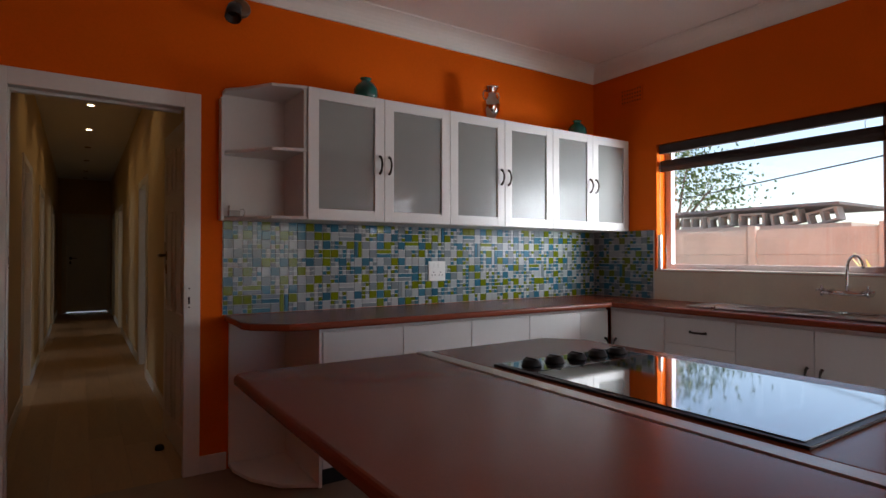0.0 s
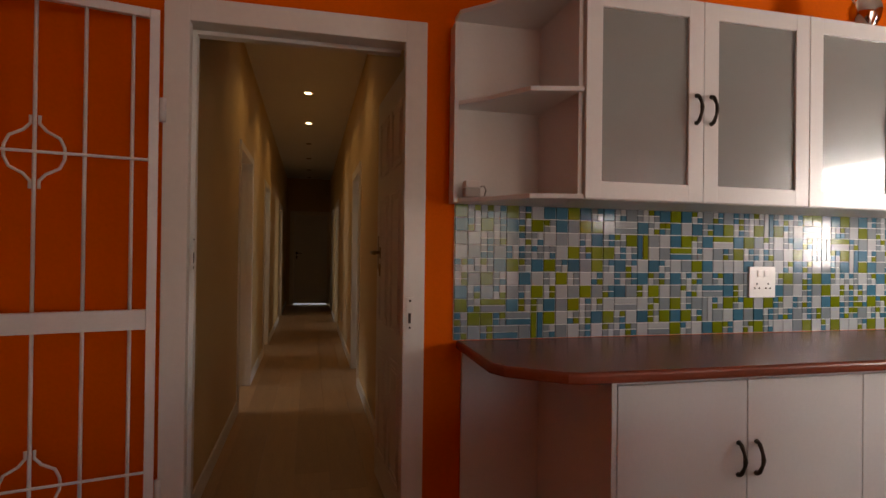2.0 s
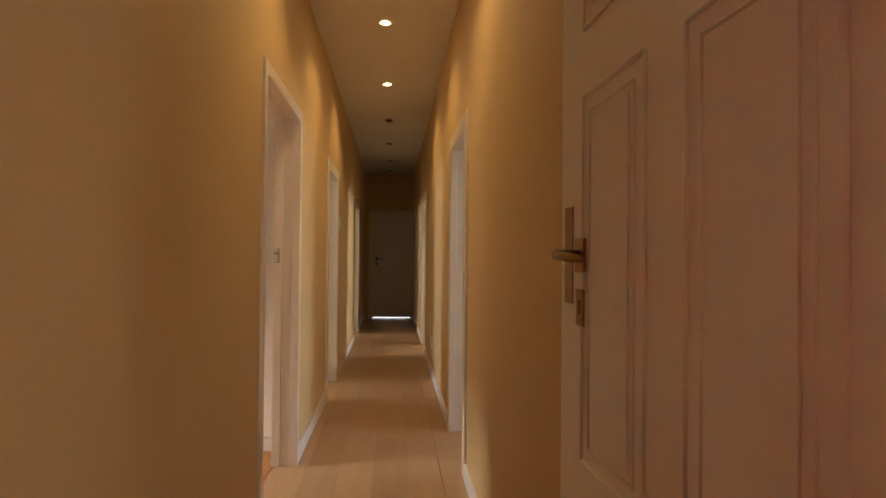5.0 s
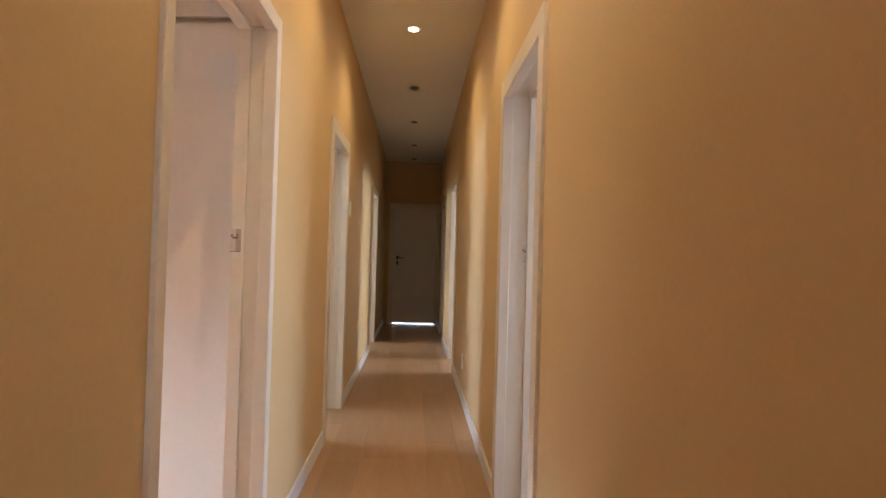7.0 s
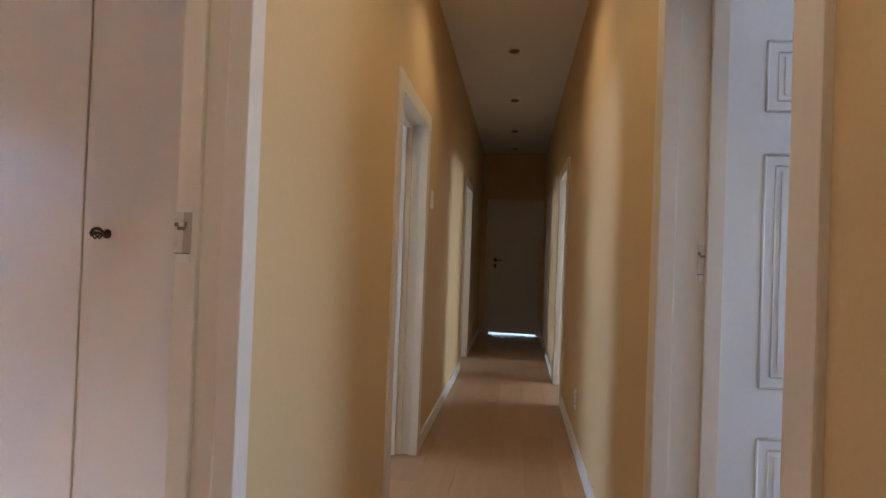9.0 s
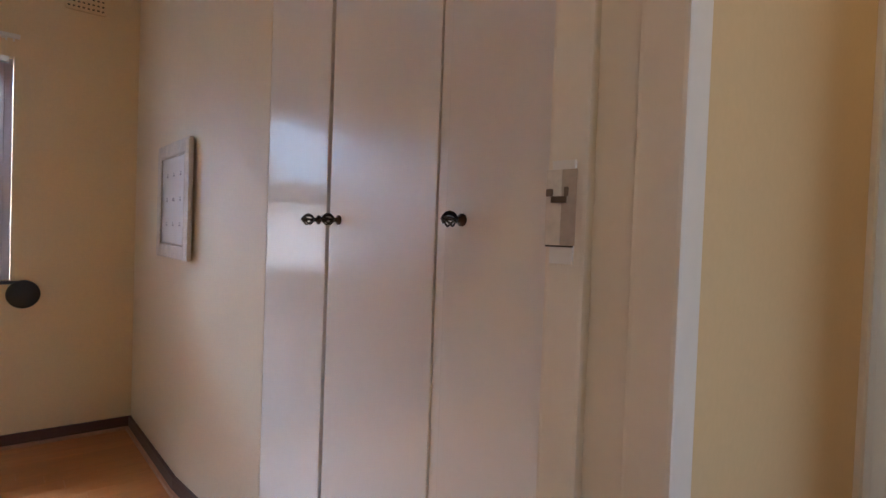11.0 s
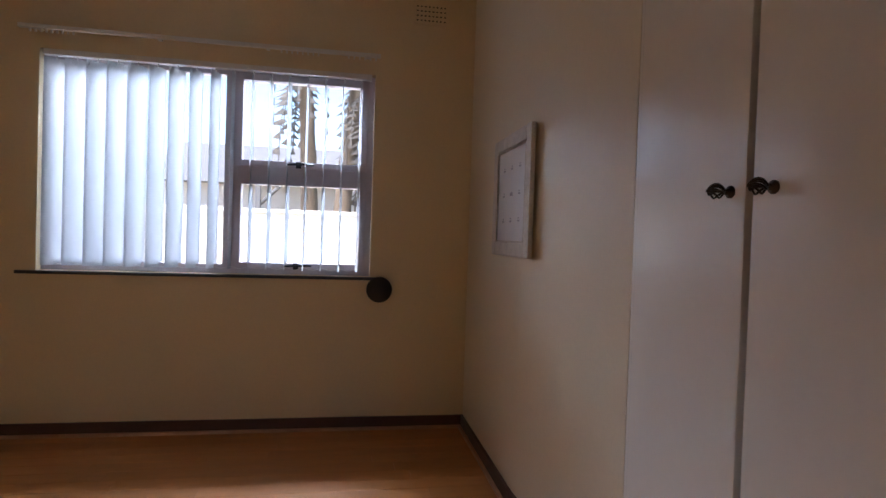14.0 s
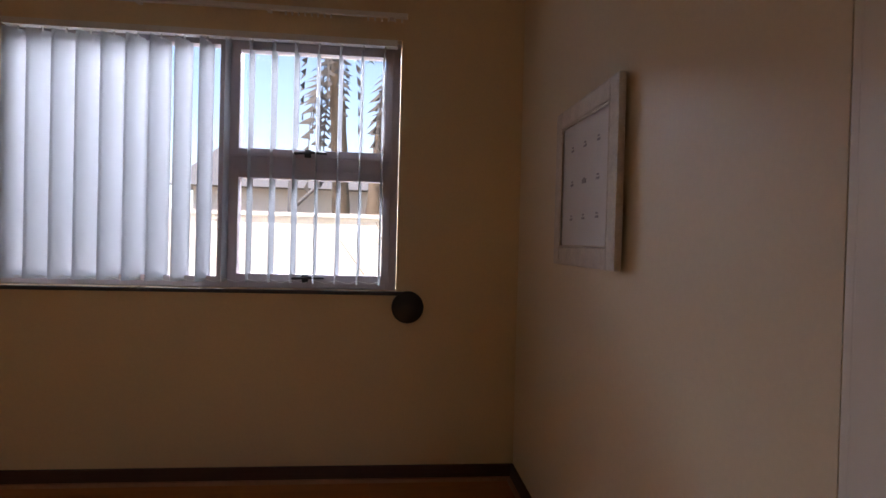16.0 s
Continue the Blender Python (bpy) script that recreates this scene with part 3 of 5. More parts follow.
def strike(name, at, m, label, worn=False):
    """A lock's keep let into a jamb; local x out of the jamb, z up."""
    T = Matrix.Translation(at) @ m
    ob = thing(name, (0, 0, 0), label, "strike plate")
    bm = bmesh.new()
    hz = 0.056 if worn else 0.065
    box(bm, -0.004, -0.014, -hz, 0.003, 0.014, hz, bevel=0.001, turn=T)
    part("plate", bm, GLOSS, ob)
    bm = bmesh.new()
    if worn:
        box(bm, 0.0045, -0.013, 0.010, 0.0065, 0.006, 0.017, bevel=0.001, turn=T)
        box(bm, 0.0045, -0.019, 0.017, 0.0070, -0.011, 0.025, bevel=0.001, turn=T)
        box(bm, 0.0045, 0.003, 0.017, 0.0065, 0.008, 0.027, bevel=0.001, turn=T)
    else:
        box(bm, 0.003, -0.006, -0.035, 0.0045, 0.004, 0.005, turn=T)
    part("chipped_rim" if worn else "slot", bm, RUSTY if worn else DARKHOLE, ob)
    if worn:
        # flat plates: bright facet and shaded hollow are put into the colour
        bm = bmesh.new()
        box(bm, 0.003, -0.020, -0.036, 0.0045, -0.001, 0.046, bevel=0.0006, turn=T)
        part("bright_facet", bm, BRIGHTFACET, ob, "flat pale plate for the bright facet of the recess")
        bm = bmesh.new()
        box(bm, 0.003, -0.001, -0.036, 0.0038, 0.017, 0.046, turn=T)
        part("shaded_hollow", bm, SHADEDHOLLOW, ob, "flat darker plate for the shaded hollow of the recess")
        # thin dark line put in for the shadow at the recess's foot
        bm = bmesh.new()
        box(bm, 0.003, -0.019, -0.0378, 0.0042, 0.015, -0.036, turn=T)
        part("shadow_slit", bm, DARKHOLE, ob)
    for z in (() if worn else (-0.052, 0.052)):
        bm = bmesh.new()
        lathe(bm, [(0.0045, 0), (0.0045, 0.0015), (0.003, 0.002)], 10, T @ Matrix.Translation((0.003, 0, z)) @ pose(0, 0, 0, 0, 90, 0))
        part("screw", bm, BRONZE, ob)
    return ob


strike("strike_plate", (KD[1] - 0.036, KY - 0.0145, 0.985), OUT_S, "white painted steel strike plate on a door jamb")
strike("strike_plate", (KD[0] + 0.063, KY + 0.09, 1.21), pose(0, 0, 0), "white painted lock keep on a door jamb")
strike("strike_plate", (HL - 0.112, L1[1] - 0.0385, 1.21), pose(0, 0, 0, 0, 0, -90), "chipped unpainted lock recess in a white jamb", worn=True)
strike("strike_plate", (HR + 0.115, R1[1] - 0.0485, 1.20), pose(0, 0, 0, 0, 0, -90), "brass lock keep in a white jamb", worn=True)

bm = bmesh.new()
lathe(bm, [(0.026, 0), (0.028, 0.004), (0.025, 0.022), (0.018, 0.03), (0.006, 0.032)], 20)
stop = made("door_stop", bm, RUBBER)
stop.location = (0.85, 3.36, 0.0)
tagged(stop, "small black rubber door stop on the hall floor", "door stop")


# ---- kitchen: cabinets ----
def bow_handle(parent, at, m, length=0.10, r=0.0055):
    """A bowed pull; local z along it, x out of the door."""
    T = Matrix.Translation(at) @ m
    bm = bmesh.new()
    h = length / 2
    pts = [(0.0, 0, -h), (0.012, 0, -h + 0.003)] + [(0.016 + 0.016 * math.sin(math.pi * i / 8), 0, -h + 0.008 + (2 * h - 0.016) * i / 8) for i in range(9)] + [(0.012, 0, h - 0.003), (0.0, 0, h)]
    rs = [r * 1.7, r * 1.2] + [r * (1.0 + 0.35 * math.cos(math.pi * (i - 4) / 4) ** 2) for i in range(9)] + [r * 1.2, r * 1.7]
    tube(bm, [T @ Vector(p) for p in pts], rs, 8)
    return part("handle", bm, BRONZE, parent, "dark bronze bow handle")


UZ0, UZ1, UY = 1.418, 2.160, 2.430
UX = (1.475, 1.950, 2.425, 2.885, 3.340, 3.785, 4.198)


def wall_cabinet(x0, x1, label):
    w, d, h = x1 - x0, KY - UY, UZ1 - UZ0
    c = thing("wall_cabinet", (x0, UY, UZ0), label, "cabinet", "wall cabinets above the worktop")
    t = 0.016
    bm = bmesh.new()
    box(bm, 0.001, 0.02, 0, t, d, h)
    box(bm, w - t, 0.02, 0, w - 0.001, d, h)
    box(bm, t, 0.02, 0, w - t, d, t)
    box(bm, t, 0.02, h - t, w - t, d, h)
    box(bm, t, d - 0.008, t, w - t, d, h - t)
    part("body", bm, CABWHITE, c)
    part("shelf", (lambda b: (box(b, t, 0.05, h * 0.5, w - t, d - 0.008, h * 0.5 + t), b)[1])(bmesh.new()), CABWHITE, c)
    for k in (0, 1):
        a, b = (0.002, w / 2 - 0.0015) if k == 0 else (w / 2 + 0.0015, w - 0.002)
        s = 0.062
        bm = bmesh.new()
        box(bm, a, 0, 0.002, a + s, 0.019, h - 0.002, bevel=0.003)
        box(bm, b - s, 0, 0.002, b, 0.019, h - 0.002, bevel=0.003)
        box(bm, a + s - 0.001, 0.0005, 0.002, b - s + 0.001, 0.019, 0.002 + s, bevel=0.003)
        box(bm, a + s - 0.001, 0.0005, h - s - 0.002, b - s + 0.001, 0.019, h - 0.002, bevel=0.003)
        door = part("door", bm, CABWHITE, c, "white framed door with a frosted pane")
        bm = bmesh.new()
        box(bm, a + s - 0.004, 0.010, s - 0.002, b - s + 0.004, 0.014, h - s + 0.002)
        part("pane", bm, FROST, door, "frosted glass pane")
        hx = b - 0.03 if k == 0 else a + 0.03
        bow_handle(door, (hx, 0, h * 0.46), OUT_S, 0.10)
    return c


for i in (0, 2, 4):
    wall_cabinet(UX[i], UX[i + 2], "white wall cabinet with two frosted glass doors")

corner = thing("corner_shelf", (1.10, KY, UZ0), "white open corner shelf unit at the end of the wall cabinets", "shelf")
poly = [(0.0, 0.0), (0.0, -0.075), (0.085, -0.16), (0.19, -0.325), (0.372, -0.372), (0.372, 0.0)]
H = UZ1 - UZ0
for z in (0.0, 0.375, H - 0.018):
    bm = bmesh.new()
    prism(bm, poly, z, z + 0.018, 0.004)
    part("shelf", bm, CABWHITE, corner)
boxes("side_panel", CABWHITE, corner, (-0.018, -0.075, 0.0, -0.0005, -0.0005, H - 0.05), bevel=0.002)
boxes("back_panel", CABWHITE, corner, (0.0005, -0.009, 0.0185, 0.3715, -0.001, H - 0.0185))
boxes("end_panel", CABWHITE, corner, (0.358, -0.355, 0.0185, 0.3735, -0.010, H - 0.0185))

adapter = thing("power_adapter", (1.143, 2.695, UZ0 + 0.018), "small grey adapter box with a cable on the open shelf", "adapter")
boxes("case", GREYBOX, adapter, (-0.03, -0.022, 0, 0.03, 0.022, 0.034), bevel=0.004)
boxes("upper_case", PLASTIC, adapter, (-0.028, -0.02, 0.0345, 0.030, 0.02, 0.062), bevel=0.004)
bm = bmesh.new()
tube(bm, [(0.03, 0, 0.04), (0.05, 0.0, 0.045), (0.062, 0.01, 0.03), (0.06, 0.03, 0.006), (0.03, 0.06, 0.004), (-0.04, 0.10, 0.004)], 0.003, 6)
part("cable", bm, GREYBOX, adapter)

BY0 = 2.225                         # front of the back run's doors
GX = (1.485, 1.965, 2.445, 2.925, 3.400)
WT0, WT1 = 0.842, 0.878


def flat_door(parent, x0, x1, z0, z1, handle_x=None, handle_z=0.56):
    bm = bmesh.new()
    box(bm, x0 + 0.002, 0, z0, x1 - 0.002, 0.018, z1, bevel=0.003)
    d = part("door", bm, CABWHITE, parent)
    if handle_x is not None:
        bow_handle(d, (handle_x, 0, handle_z), OUT_S, 0.105)
    return d


def base_cabinet(at, turn, w, d, doors, label, drawers=0):
    c = thing("base_cabinet", at, label, "cabinet", "base cabinets under the worktop", turn)
    bm = bmesh.new()
    box(bm, 0.001, 0.02, 0.10, w - 0.001, d, WT0 - 0.002)
    part("body", bm, CABWHITE, c)
    boxes("plinth", BLACK, c, (0.001, 0.06, 0, w - 0.001, d - 0.02, 0.099))
    if drawers:
        hgt = (WT0 - 0.03 - 0.11) / drawers
        for k in range(drawers):
            z1 = WT0 - 0.025 - k * hgt
            bm = bmesh.new()
            box(bm, 0.002, 0, z1 - hgt + 0.004, w - 0.002, 0.018, z1, bevel=0.003)
            dr = part("drawer_front", bm, CABWHITE, c)
            bow_handle(dr, (w / 2, 0, z1 - hgt / 2), OUT_S @ pose(0, 0, 0, 90, 0, 0), 0.105)
    for x0, x1, hx in doors:
        flat_door(c, x0, x1, 0.105, WT0 - 0.025, hx)
    return c


end_unit = thing("open_end_shelf", (1.14, KY, 0), "white open shelf end of the kitchen base cabinets", "shelf")
boxes("back_panel", CABWHITE, end_unit, (0.0, -0.017, 0.012, 0.325, -0.001, WT0 - 0.002), bevel=0.001)
boxes("side_panel", CABWHITE, end_unit, (0.326, -0.580, 0.012, 0.3435, -0.001, WT0 - 0.002), bevel=0.002)
bm = bmesh.new()
prism(bm, [(0.002, -0.018), (0.002, -0.12), (0.05, -0.30), (0.16, -0.47), (0.325, -0.565), (0.325, -0.018)], 0.012, 0.034, 0.003)
part("base_board", bm, CABWHITE, end_unit)
boxes("foot_rail", BLACK, end_unit, (0.03, -0.05, 0.0, 0.32, -0.02, 0.0115))
w2 = GX[2] - GX[0]
base_cabinet((GX[0], BY0, 0), 0, w2, KY - BY0, [(0, w2 / 2, w2 / 2 - 0.035), (w2 / 2, w2, w2 / 2 + 0.035)], "white base cabinet with two flat doors")
w2 = GX[4] - GX[2]
base_cabinet((GX[2], BY0, 0), 0, w2, KY - BY0, [(0, w2 / 2, w2 / 2 - 0.035), (w2 / 2, w2, w2 / 2 + 0.035)], "white base cabinet with two flat doors")
base_cabinet((GX[4], BY0, 0), 0, 0.30, KY - BY0, [(0, 0.296, 0.262)], "white corner base cabinet with one flat door")
SX = 3.70
base_cabinet((SX, BY0 - 0.003, 0), -90, 0.467, KX - SX, [(0.03, 0.467, 0.065)], "white base cabinet with one flat door beside the corner")
base_cabinet((SX, 1.755, 0), -90, 0.478, KX - SX, [], "white base cabinet with drawers", drawers=4)
base_cabinet((SX, 1.277, 0), -90, 0.86, KX - SX, [(0, 0.425, 0.390), (0.425, 0.86, 0.462)], "white sink cabinet with two flat doors")
base_cabinet((SX, 0.417, 0), -90, 0.95, KX - SX, [(0, 0.475, 0.44), (0.475, 0.95, 0.51)], "white base cabinet with two flat doors")

bm = bmesh.new()
prism(bm, [(1.118, KY - 0.001), (1.105, 2.36), (1.135, 2.29), (1.29, 2.165), (1.34, 2.152), (3.652, 2.152), (3.652, -0.56), (KX - 0.001, -0.56), (KX - 0.001, KY - 0.001)], WT0, WT1, 0.012)
worktop = made("worktop", bm, WORKTOP)
tagged(worktop, "red-brown laminate worktop with a rounded edge along two walls", "worktop")

# island
IZ0, IZ1 = 0.806, 0.842
isl = thing("kitchen_island", (0.83, -1.0, 0), "white kitchen island base under a red-brown top", "island")
boxes("body", CABWHITE, isl, (0.47, 0.05, 0.09, 1.40, 2.25, IZ0 - 0.001), bevel=0.003)
boxes("plinth", BLACK, isl, (0.52, 0.10, 0.0, 1.35, 2.20, 0.0895))
for k in range(4):
    y0 = 0.06 + k * 0.546
    boxes("door", CABWHITE, isl, (1.4005, y0, 0.10, 1.418, y0 + 0.542, IZ0 - 0.02), bevel=0.003)
bm = bmesh.new()
prism(bm, [(0.0, 0.0), (0.688, 0.0), (0.688, 2.325), (0.10, 2.325), (0.018, 2.318), (0.0, 2.285)], IZ0, IZ1, 0.012)
part("bar_top", bm, WORKTOP, isl, "red-brown laminate bar top with a rounded edge")
bm = bmesh.new()
box(bm, 0.6885, 0.0, IZ0, 0.7415, 2.322, IZ1 + 0.002, bevel=0.001)
part("joint_strip", bm, ALU, isl, "pale aluminium joint strip")
bm = bmesh.new()
prism(bm, [(0.742, 0.0), (1.50, 0.0), (1.50, 2.20), (1.37, 2.345), (0.742, 2.325)], IZ0, IZ1, 0.012)
part("hob_top", bm, WORKTOP, isl, "red-brown laminate top around the hob")

hob = thing("hob", (1.60, -0.03, IZ1 + 0.001), "black glass hob with a row of knobs, set in the island", "hob")
boxes("rim", BLACK, hob, (0.0, 0.0, 0.0, 0.60, 0.975, 0.007), bevel=0.002)
boxes("glass_plate", HOBGLASS, hob, (0.018, 0.018, 0.0072, 0.582, 0.79, 0.0095), bevel=0.001)
boxes("control_panel", HOBGLASS, hob, (0.018, 0.80, 0.0072, 0.582, 0.957, 0.0090), bevel=0.001)
for k in range(5):
    bm = bmesh.new()
    lathe(bm, [(0.034, 0.0), (0.035, 0.004), (0.031, 0.008), (0.029, 0.017), (0.026, 0.020), (0.004, 0.0205)], 20)
    box(bm, -0.004, -0.027, 0.019, 0.004, 0.027, 0.025, bevel=0.002)
    kn = part("knob", bm, BLACK, hob)
    kn.location = (0.085 + k * 0.108, 0.88, 0.0092)

# sink and taps
sink = thing("sink", (3.80, 0.42, WT1 + 0.001), "stainless steel inset sink with a drainer", "sink")
bm = bmesh.new()
box(bm, 0.0, 0.0, 0.0, 0.36, 1.24, 0.004, bevel=0.0015)
for k in range(9):
    tube(bm, [(0.05 + k * 0.033, 0.72, 0.004), (0.05 + k * 0.033, 1.16, 0.005)], 0.0035, 6)
part("drainer", bm, STEEL, sink)
bm = bmesh.new()
pts = [(0.04, 0.10), (0.32, 0.10), (0.32, 0.58), (0.04, 0.58)]
for p, q in zip(pts, pts[1:] + pts[:1]):
    tube(bm, [(*p, 0.007), (*q, 0.007)], 0.006, 8)
part("bowl_rim", bm, STEEL, sink)
bm = bmesh.new()
tube(bm, [(0.0, 0.0, 0.006), (0.36, 0.0, 0.006), (0.36, 1.24, 0.006), (0.0, 1.24, 0.006)], 0.006, 8, True)
part("outer_rim", bm, STEEL, sink)

mixer = thing("sink_mixer", (KX, 0.865, 1.0), "chrome wall-mounted sink mixer with a swan-neck spout", "tap")
bm = bmesh.new()
tube(bm, [(-0.055, -0.095, 0), (-0.055, 0.095, 0)], 0.014, 12)
for s in (-1, 1):
    tube(bm, [(-0.001, s * 0.095, 0), (-0.055, s * 0.095, 0)], [0.024, 0.015], 12)
part("body", bm, CHROME, mixer)
for s in (-1, 1):
    bm = bmesh.new()
    tube(bm, [(-0.055, s * 0.095, 0), (-0.09, s * 0.115, 0.012)], [0.013, 0.015], 10)
    for a in range(4):
        c0 = Vector((-0.092, s * 0.117, 0.013))
        tube(bm, [c0, c0 + 0.032 * Vector((0.3 * math.cos(a * math.pi / 2), math.cos(a * math.pi / 2), math.sin(a * math.pi / 2)))], [0.006, 0.008], 8)
    part("cross_handle", bm, CHROME, mixer)
bm = bmesh.new()
tube(bm, [(-0.055, 0.0, 0.0), (-0.055, 0, 0.05), (-0.056, -0.001, 0.13)] + [(-0.056 - 0.03 * (1 - math.cos(a)), -0.052 * (1 - math.cos(a)), 0.13 + 0.085 * math.sin(a)) for a in [math.pi * i / 8 * 0.95 for i in range(1, 9)]], 0.0085, 10)
part("spout", bm, CHROME, mixer)

# jars and vases
def jar(at, s, label):
    bm = bmesh.new()
    lathe(bm, [(0.045 * s, 0), (0.062 * s, 0.012 * s), (0.078 * s, 0.06 * s), (0.074 * s, 0.10 * s), (0.052 * s, 0.132 * s), (0.030 * s, 0.145 * s), (0.029 * s, 0.155 * s), (0.038 * s, 0.165 * s), (0.036 * s, 0.168 * s), (0.026 * s, 0.160 * s), (0.024 * s, 0.14 * s)], 32)
    ob = made("green_jar", bm, JADE)
    ob.location = at
    return tagged(ob, label, "jar", "jars on the wall cabinets")


jar((1.915, 2.62, UZ1), 1.0, "round dark green glazed jar on a wall cabinet")
jar((3.84, 2.66, UZ1), 1.0, "dark green glazed jar in the cabinet corner")
vase = thing("silver_vase", (2.895, 2.60, UZ1), "silvered urn vase with two small handles on a cabinet", "vase")
bm = bmesh.new()
lathe(bm, [(0.042, 0), (0.044, 0.008), (0.030, 0.018), (0.022, 0.032), (0.032, 0.05), (0.058, 0.10), (0.066, 0.14), (0.062, 0.165), (0.044, 0.19), (0.036, 0.205), (0.036, 0.235), (0.052, 0.262), (0.054, 0.27), (0.048, 0.272), (0.034, 0.245), (0.032, 0.21)], 36)
part("body", bm, SILVER, vase)
for s in (-1, 1):
    bm = bmesh.new()
    tube(bm, [(s * 0.036, 0, 0.235), (s * 0.062, 0, 0.24), (s * 0.074, 0, 0.215), (s * 0.068, 0, 0.185), (s * 0.056, 0, 0.172)], 0.005, 8)
    part("handle", bm, SILVER, vase)

spot = thing("wall_spotlight", (1.20, KY, 2.66), "black spotlight on a varnished wooden wall mount, unlit", "lamp")
bm = bmesh.new()
lathe(bm, [(0.055, 0), (0.055, 0.012), (0.045, 0.02), (0.006, 0.021)], 24, pose(0, 0, 0, 90, 0, 0))
part("mount", bm, WOODMOUNT, spot)
bm = bmesh.new()
tube(bm, [(0, -0.015, 0), (-0.03, -0.08, -0.01), (-0.06, -0.11, -0.05)], 0.008, 8)
part("arm", bm, BRONZE, spot)
bm = bmesh.new()
lathe(bm, [(0.022, 0.0), (0.036, 0.012), (0.042, 0.05), (0.045, 0.10), (0.041, 0.10), (0.036, 0.05)], 24, Matrix.Translation((-0.055, -0.10, -0.03)) @ pose(0, 0, 0, 155, 12, 0))
part("shade", bm, BLACK, spot)


def plate(name, at, m, w, h, label, category, rockers=1, holes=0):
    T = Matrix.Translation(at) @ m
    ob = thing(name, (0, 0, 0), label, category)
    bm = bmesh.new()
    box(bm, 0, -w / 2, -h / 2, 0.009, w / 2, h / 2, bevel=0.003, turn=T)
    part("plate", bm, PLASTIC, ob)
    for k in range(rockers):
        bm = bmesh.new()
        c = (k - (rockers - 1) / 2) * 0.035
        zz = 0.0 if not holes else h * 0.28
        box(bm, 0.008, c - 0.011, zz - 0.014, 0.013, c + 0.011, zz + 0.014, bevel=0.002, turn=T)
        part("rocker", bm, PLASTIC, ob)
    for k in range(holes):
        for dy, dz in ((0, 0.012), (-0.012, -0.008), (0.012, -0.008)):
            bm = bmesh.new()
            c = (k - (holes - 1) / 2) * 0.06
            lathe(bm, [(0.0042, 0), (0.0042, 0.0015), (0.001, 0.0016)], 10, T @ Matrix.Translation((0.009, c + dy, dz - h * 0.14)) @ pose(0, 0, 0, 0, 90, 0))
            part("pin_hole", bm, DARKHOLE, ob)
    return ob


plate("double_socket", (2.553, KY - 0.0085, 1.108), OUT_S, 0.14, 0.14, "white double socket on the mosaic tiles", "socket", 2, 2)
plate("light_switch", (HL, 3.225, 1.462), pose(0, 0, 0), 0.075, 0.125, "white light switch on the hall wall", "switch", 1)
plate("light_switch", (HL, 8.42, 1.55), pose(0, 0, 0), 0.075, 0.12, "white light switch beside a doorway", "switch", 1)
plate("single_socket", (HR, 8.48, 0.32), OUT_W, 0.075, 0.12, "white socket low on the hall wall", "socket", 1, 1)


def air_brick(name, at, m, mat, label, w=0.20, h=0.125):
    ob = thing(name, (0, 0, 0), label, "air vent")
    T = Matrix.Translation(at) @ m
    bm = bmesh.new()
    # dark sheet behind the grille in place of shade in its holes
    box(bm, 0.0005, -w / 2 + 0.004, -h / 2 + 0.004, 0.002, w / 2 - 0.004, h / 2 - 0.004, turn=T)
    part("backing", bm, DARKHOLE, ob)
    nx, nz = 8, 4
    bm = bmesh.new()
    for i in range(nx + 1):
        y = -w / 2 + w * i / nx
        box(bm, 0.0005, y - 0.0055, -h / 2, 0.010, y + 0.0055, h / 2, turn=T)
    for k in range(nz + 1):
        z = -h / 2 + h * k / nz
        box(bm, 0.0005, -w / 2, z - 0.008, 0.0098, w / 2, z + 0.008, turn=T)
    part("grille", bm, mat, ob)
    return ob


turned(air_brick("air_brick", (BX, 5.868, 2.385), pose(0, 0, 0), CREAM, "cream painted air brick near the bedroom ceiling", 0.18, 0.105))
air_brick("air_brick", (KX, 2.40, 2.53), OUT_W, ORANGE, "orange painted air brick above the kitchen window")


# ---- kitchen: window and blind ----
def frame_bars(bm, x0, x1, y0, y1, z0, z1, t):
    box(bm, x0, y0, z0, x1, y0 + t, z1, bevel=0.004)
    box(bm, x0, y1 - t, z0, x1, y1, z1, bevel=0.004)
    box(bm, x0 + 0.0005, y0 + t - 0.001, z0, x1 - 0.0005, y1 - t + 0.001, z0 + t, bevel=0.004)
    box(bm, x0 + 0.0005, y0 + t - 0.001, z1 - t, x1 - 0.0005, y1 - t + 0.001, z1, bevel=0.004)


def pane(parent, x, y0, y1, z0, z1):
    bm = bmesh.new()
    box(bm, x, y0, z0, x + 0.004, y1, z1)
    p = part("pane", bm, GLASS, parent)
    p.visible_shadow = False
    return p


win1 = structure(new("window_1"), "white framed kitchen window above the sink", "window")
bm = bmesh.new()
frame_bars(bm, KX + 0.11, KX + 0.16, KW1[0] + 0.002, KW1[1] - 0.002, KW1[2] + 0.002, KW1[3] - 0.002, 0.05)
part("window_frame", bm, FRAMEW, win1)
pane(win1, KX + 0.133, KW1[0] + 0.05, KW1[1] - 0.05, KW1[2] + 0.05, KW1[3] - 0.05)
boxes("window_sill", GLOSS, win1, (KX - 0.012, KW1[0] + 0.001, KW1[2] + 0.0005, KX + 0.11, KW1[1] - 0.001, KW1[2] + 0.014), bevel=0.004)
win2 = structure(new("window_2"), "white framed barred window further along the kitchen wall", "window")
bm = bmesh.new()
frame_bars(bm, KX + 0.11, KX + 0.16, KW2[0] + 0.002, KW2[1] - 0.002, KW2[2] + 0.002, KW2[3] - 0.002, 0.05)
part("window_frame", bm, FRAMEW, win2)
